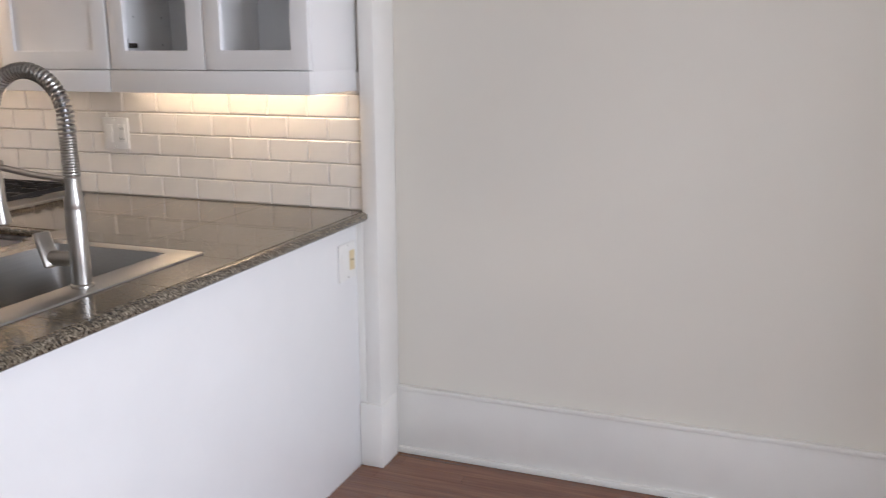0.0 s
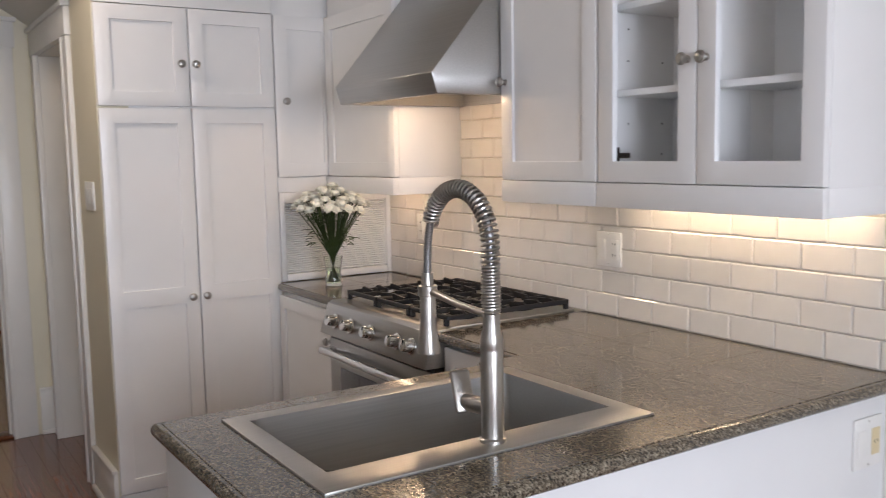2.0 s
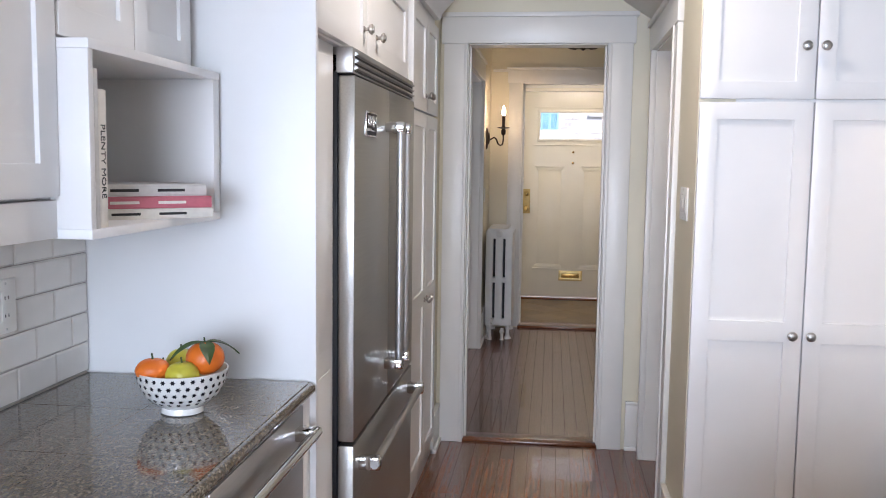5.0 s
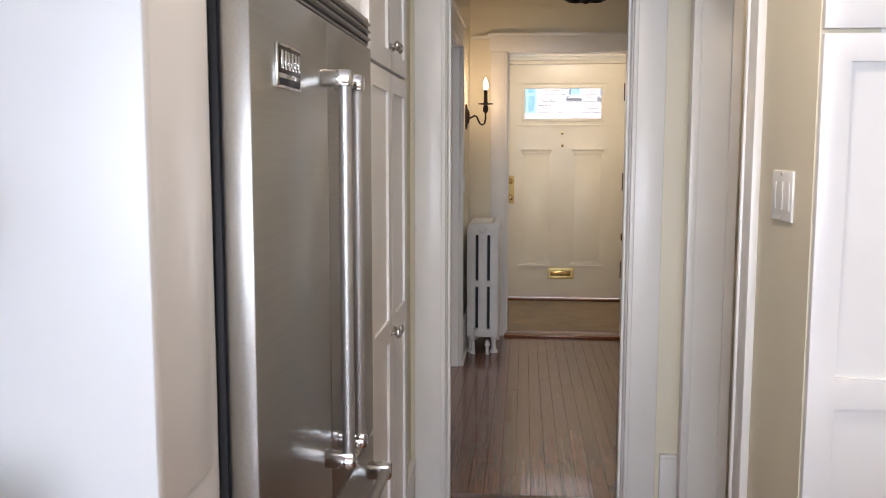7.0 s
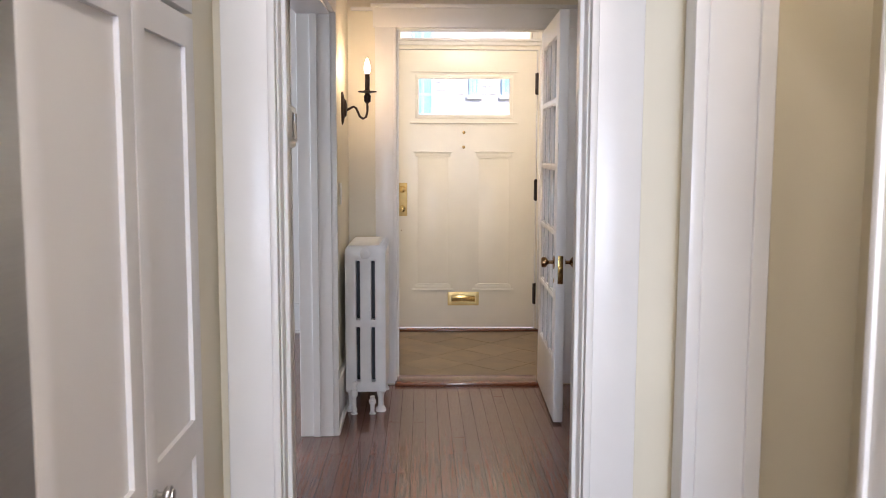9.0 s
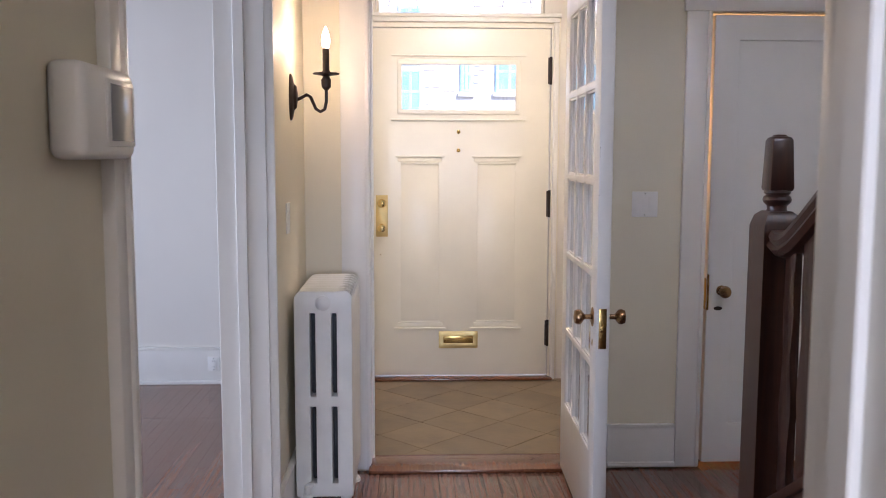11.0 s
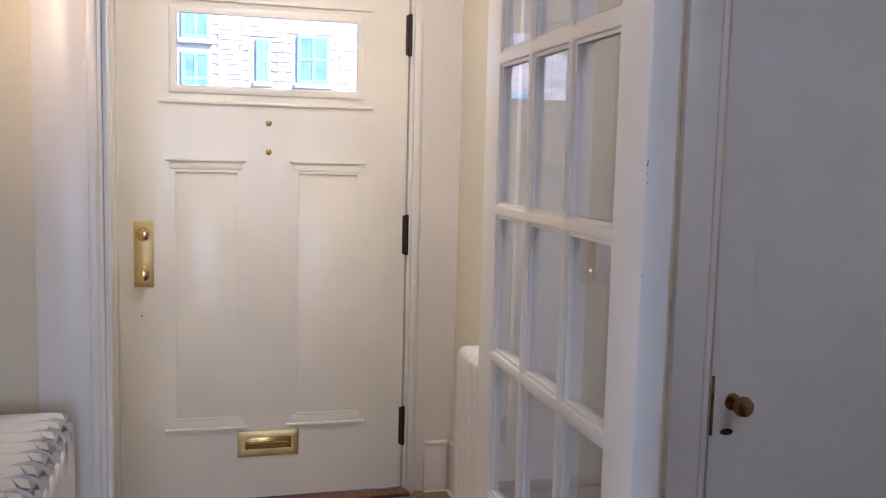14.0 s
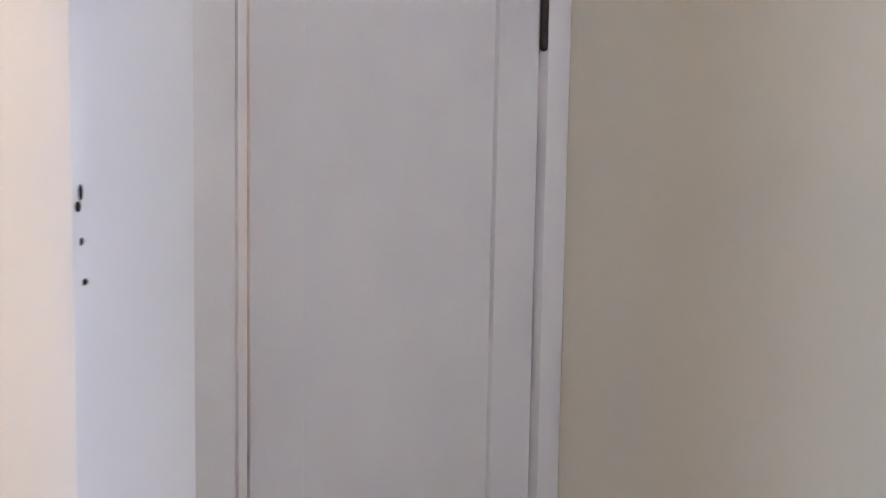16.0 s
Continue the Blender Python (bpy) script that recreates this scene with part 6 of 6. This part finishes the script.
for a, c, z0, z1 in wins:
    e = 0.06
    w = part("window", fslab(("x", 1, HXF), [a, a + e, (a + c) / 2 - 0.03, (a + c) / 2 + 0.03, c - e, c], [z0, z0 + e, (z0 + z1) / 2 - 0.03, (z0 + z1) / 2 + 0.03, z1 - e, z1],
                              lambda u, v, a=a, c=c, z0=z0, z1=z1: u < a + e or u > c - e or v < z0 + e or v > z1 - e or abs(u - (a + c) / 2) < 0.03 or abs(v - (z0 + z1) / 2) < 0.03, 0.0, 0.035, 0.004), WIN_BLUE, house)
    part("pane", box(HXF + 0.01, HXF + 0.03, a + 0.02, c - 0.02, z0 + 0.02, z1 - 0.02), OUT_PANE, w)
    part("sill", box(HXF, HXF + 0.06, a - 0.05, c + 0.05, z0 - 0.08, z0, 0.01), STONE, w)
vl, fl = [], []
for j in range(74):
    z = -0.4 + j * 0.078
    for i in range(104):
        y = -8 + i * 0.17 + (0.085 if j % 2 else 0)
        if any(a - 0.17 < y < c and z0 - 0.15 < z < z1 for a, c, z0, z1 in wins):
            continue
        n, x1 = len(vl), HXF + 0.012 + 0.006 * rs.random()
        for x in (HXF - 0.01, x1):
            vl += [(x, y, z), (x, y + 0.16, z), (x, y + 0.16, z + 0.068), (x, y, z + 0.068)]
        fl += [(n + 4, n + 5, n + 6, n + 7), (n, n + 1, n + 5, n + 4), (n + 1, n + 2, n + 6, n + 5), (n + 2, n + 3, n + 7, n + 6), (n + 3, n, n + 4, n + 7)]
me = bpy.data.meshes.new("bricks")
me.from_pydata(vl, [], fl)
me.materials.append(BRICK)
br = new("bricks", me)
br.parent = house
br.location = -Vector((-21, 1, -0.5))
tagged(br, "pale weathered facing bricks", kind="stuff")

# ---- pieces of floors and walls ----
rp = random.Random(21)
PLANK = {}


def plank_mesh(length, width, mat, key):
    k = (round(length, 2), key)
    if k not in PLANK:
        b = box(-length / 2, length / 2, -width / 2, width / 2, -0.012, 0.0, 0.0009, 1)
        PLANK[k] = finish("plank", b, mat, False)
    return PLANK[k]


def planks(x0, x1, y0, y1, mat, key, width=0.057, skip=None):
    """Oak strips along x, with staggered ends, each an object on a shared mesh."""
    n = round((y1 - y0) / width)
    w = (y1 - y0) / n
    for j in range(n):
        y, x = y0 + (j + 0.5) * w, x0 - rp.choice((0, 0.25, 0.5, 0.75))
        while x < x1:
            ln = rp.choice((0.75, 1.0, 1.25, 1.5))
            a, c = max(x, x0), min(x + ln, x1)
            x += ln
            if c - a < 0.1:
                continue
            ob = new("plank", plank_mesh(round(c - a - 0.0012, 2), w - 0.0008, mat, key))
            ob.location = ((a + c) / 2, y, rp.uniform(-0.0006, 0.0))
            ob.parent = floor


planks(-8.16, -4.98, 0.46, 2.05, OAK_HALL, "h", 0.066)
planks(-4.86, -1.55, 0.38, 1.62, OAK, "k", 0.07)


def joined_planks(name, x0, x1, y0, y1, mat, width=0.06):
    b = bmesh.new()
    n = round((y1 - y0) / width)
    vv, ff = [], []
    for j in range(n):
        ya, yb = y0 + (y1 - y0) * j / n + 0.0004, y0 + (y1 - y0) * (j + 1) / n - 0.0004
        x = x0 - rp.choice((0, 0.3, 0.6))
        while x < x1:
            ln = rp.choice((0.75, 1.0, 1.4))
            a, c = max(x, x0) + 0.0006, min(x + ln, x1) - 0.0006
            x += ln
            if c - a < 0.05:
                continue
            k = len(vv)
            for z in (-0.012, 0.0):
                vv += [(a, ya, z), (c, ya, z), (c, yb, z), (a, yb, z)]
            ff += [(k + 4, k + 5, k + 6, k + 7), (k, k + 1, k + 5, k + 4), (k + 1, k + 2, k + 6, k + 5), (k + 2, k + 3, k + 7, k + 6), (k + 3, k, k + 4, k + 7)]
    b.free()
    m = bpy.data.meshes.new(name)
    m.from_pydata(vv, [], ff)
    m.materials.append(mat)
    ob = new(name, m)
    ob.parent = floor
    return tagged(ob, "oak floor strips", kind="stuff")


joined_planks("planks", -1.55, 3.0, -2.5, 2.94, OAK)
joined_planks("planks", -9.8, -4.98, -3.5, 0.3, OAK)
joined_planks("planks", -8.16, -6.95, 2.05, 3.16, OAK_HALL)
joined_planks("planks", -3.4, -1.55, 1.62, 2.3, OAK)
joined_planks("planks", -7.2, -5.93, 0.3, 0.46, OAK_HALL)
joined_planks("planks", -4.86, -3.9, 1.62, 1.92, OAK)

# vestibule: slate tiles laid on the diagonal
vf = structure("floor_vestibule", box(-9.8, -8.36, 0.6, 2.03, -0.014, 0.012), SLATE_GROUT, "brown slate tiles laid on the diagonal", "floor")
for i in range(-9, 10):
    for j in range(-9, 10):
        b = bmesh.new()
        s = 0.305
        c = Vector((-9.1, 1.2, 0))
        u, v = Vector((1, 1, 0)).normalized() * s, Vector((-1, 1, 0)).normalized() * s
        p = [c + u * i + v * j + u * a + v * d for a, d in ((0.005, 0.005), (0.995, 0.005), (0.995, 0.995), (0.005, 0.995))]
        f = b.faces.new([b.verts.new(q) for q in p])
        for co, no in (((-9.796, 0, 0), (-1, 0, 0)), ((-8.364, 0, 0), (1, 0, 0)), ((0, 0.604, 0), (0, -1, 0)), ((0, 2.026, 0), (0, 1, 0))):
            bmesh.ops.bisect_plane(b, geom=b.verts[:] + b.edges[:] + b.faces[:], plane_co=co, plane_no=no, clear_outer=True)
        if not b.faces or sum(q.calc_area() for q in b.faces) < 0.0008:
            b.free()
            continue
        ex = bmesh.ops.extrude_face_region(b, geom=b.faces[:])
        bmesh.ops.translate(b, verts=[q for q in ex["geom"] if isinstance(q, bmesh.types.BMVert)], vec=(0, 0, 0.016 + rp.uniform(0, 0.0012)))
        part("tile", b, SLATE, vf)

# wall tiles in running bond
TILES = {}


def wall_tiles(parent, y, sign, x0, x1, z0, rows, skip, w=0.1525, h=0.0765):
    for r in range(rows):
        za = z0 + r * h
        x = x0 - (w / 2 if r % 2 else 0)
        while x < x1:
            a, c = max(x, x0), min(x + w, x1)
            x += w
            if c - a < 0.012 or skip((a + c) / 2, za + h / 2):
                continue
            k = (round(c - a, 3), sign)
            if k not in TILES:
                hw, hh = (c - a) / 2 - 0.0011, h / 2 - 0.0011
                b = bmesh.new()
                lo = [b.verts.new((u * hw, 0, v * hh)) for u, v in ((-1, -1), (1, -1), (1, 1), (-1, 1))]
                md = [b.verts.new((u * hw, sign * 0.0055, v * hh)) for u, v in ((-1, -1), (1, -1), (1, 1), (-1, 1))]
                hi = [b.verts.new((u * (hw - 0.004), sign * 0.0085, v * (hh - 0.004))) for u, v in ((-1, -1), (1, -1), (1, 1), (-1, 1))]
                for p, q in ((lo, md), (md, hi)):
                    for i in range(4):
                        b.faces.new((p[i], p[(i + 1) % 4], q[(i + 1) % 4], q[i]))
                b.faces.new(hi)
                TILES[k] = finish("tile", b, TILE, False)
            ob = new("tile", TILES[k])
            ob.location = ((a + c) / 2, y + sign * rp.uniform(0, 0.0007), za + h / 2)
            ob.rotation_euler = (rp.uniform(-0.004, 0.004), 0, rp.uniform(-0.003, 0.003))
            ob.parent = parent


wn_ob, ws_ob = bpy.data.objects["backing_north"], bpy.data.objects["backing_south"]
wall_tiles(wn_ob, 2.8025, -1, -3.395, -0.908, 0.917, 12, lambda x, z: z > 1.39 and not (-2.79 < x < -2.1) or z > 1.75)
wall_tiles(ws_ob, -0.1595, 1, -2.438, -0.32, 0.917, 6, lambda x, z: z > 1.39 or (x < -1.8 and z > 1.33))
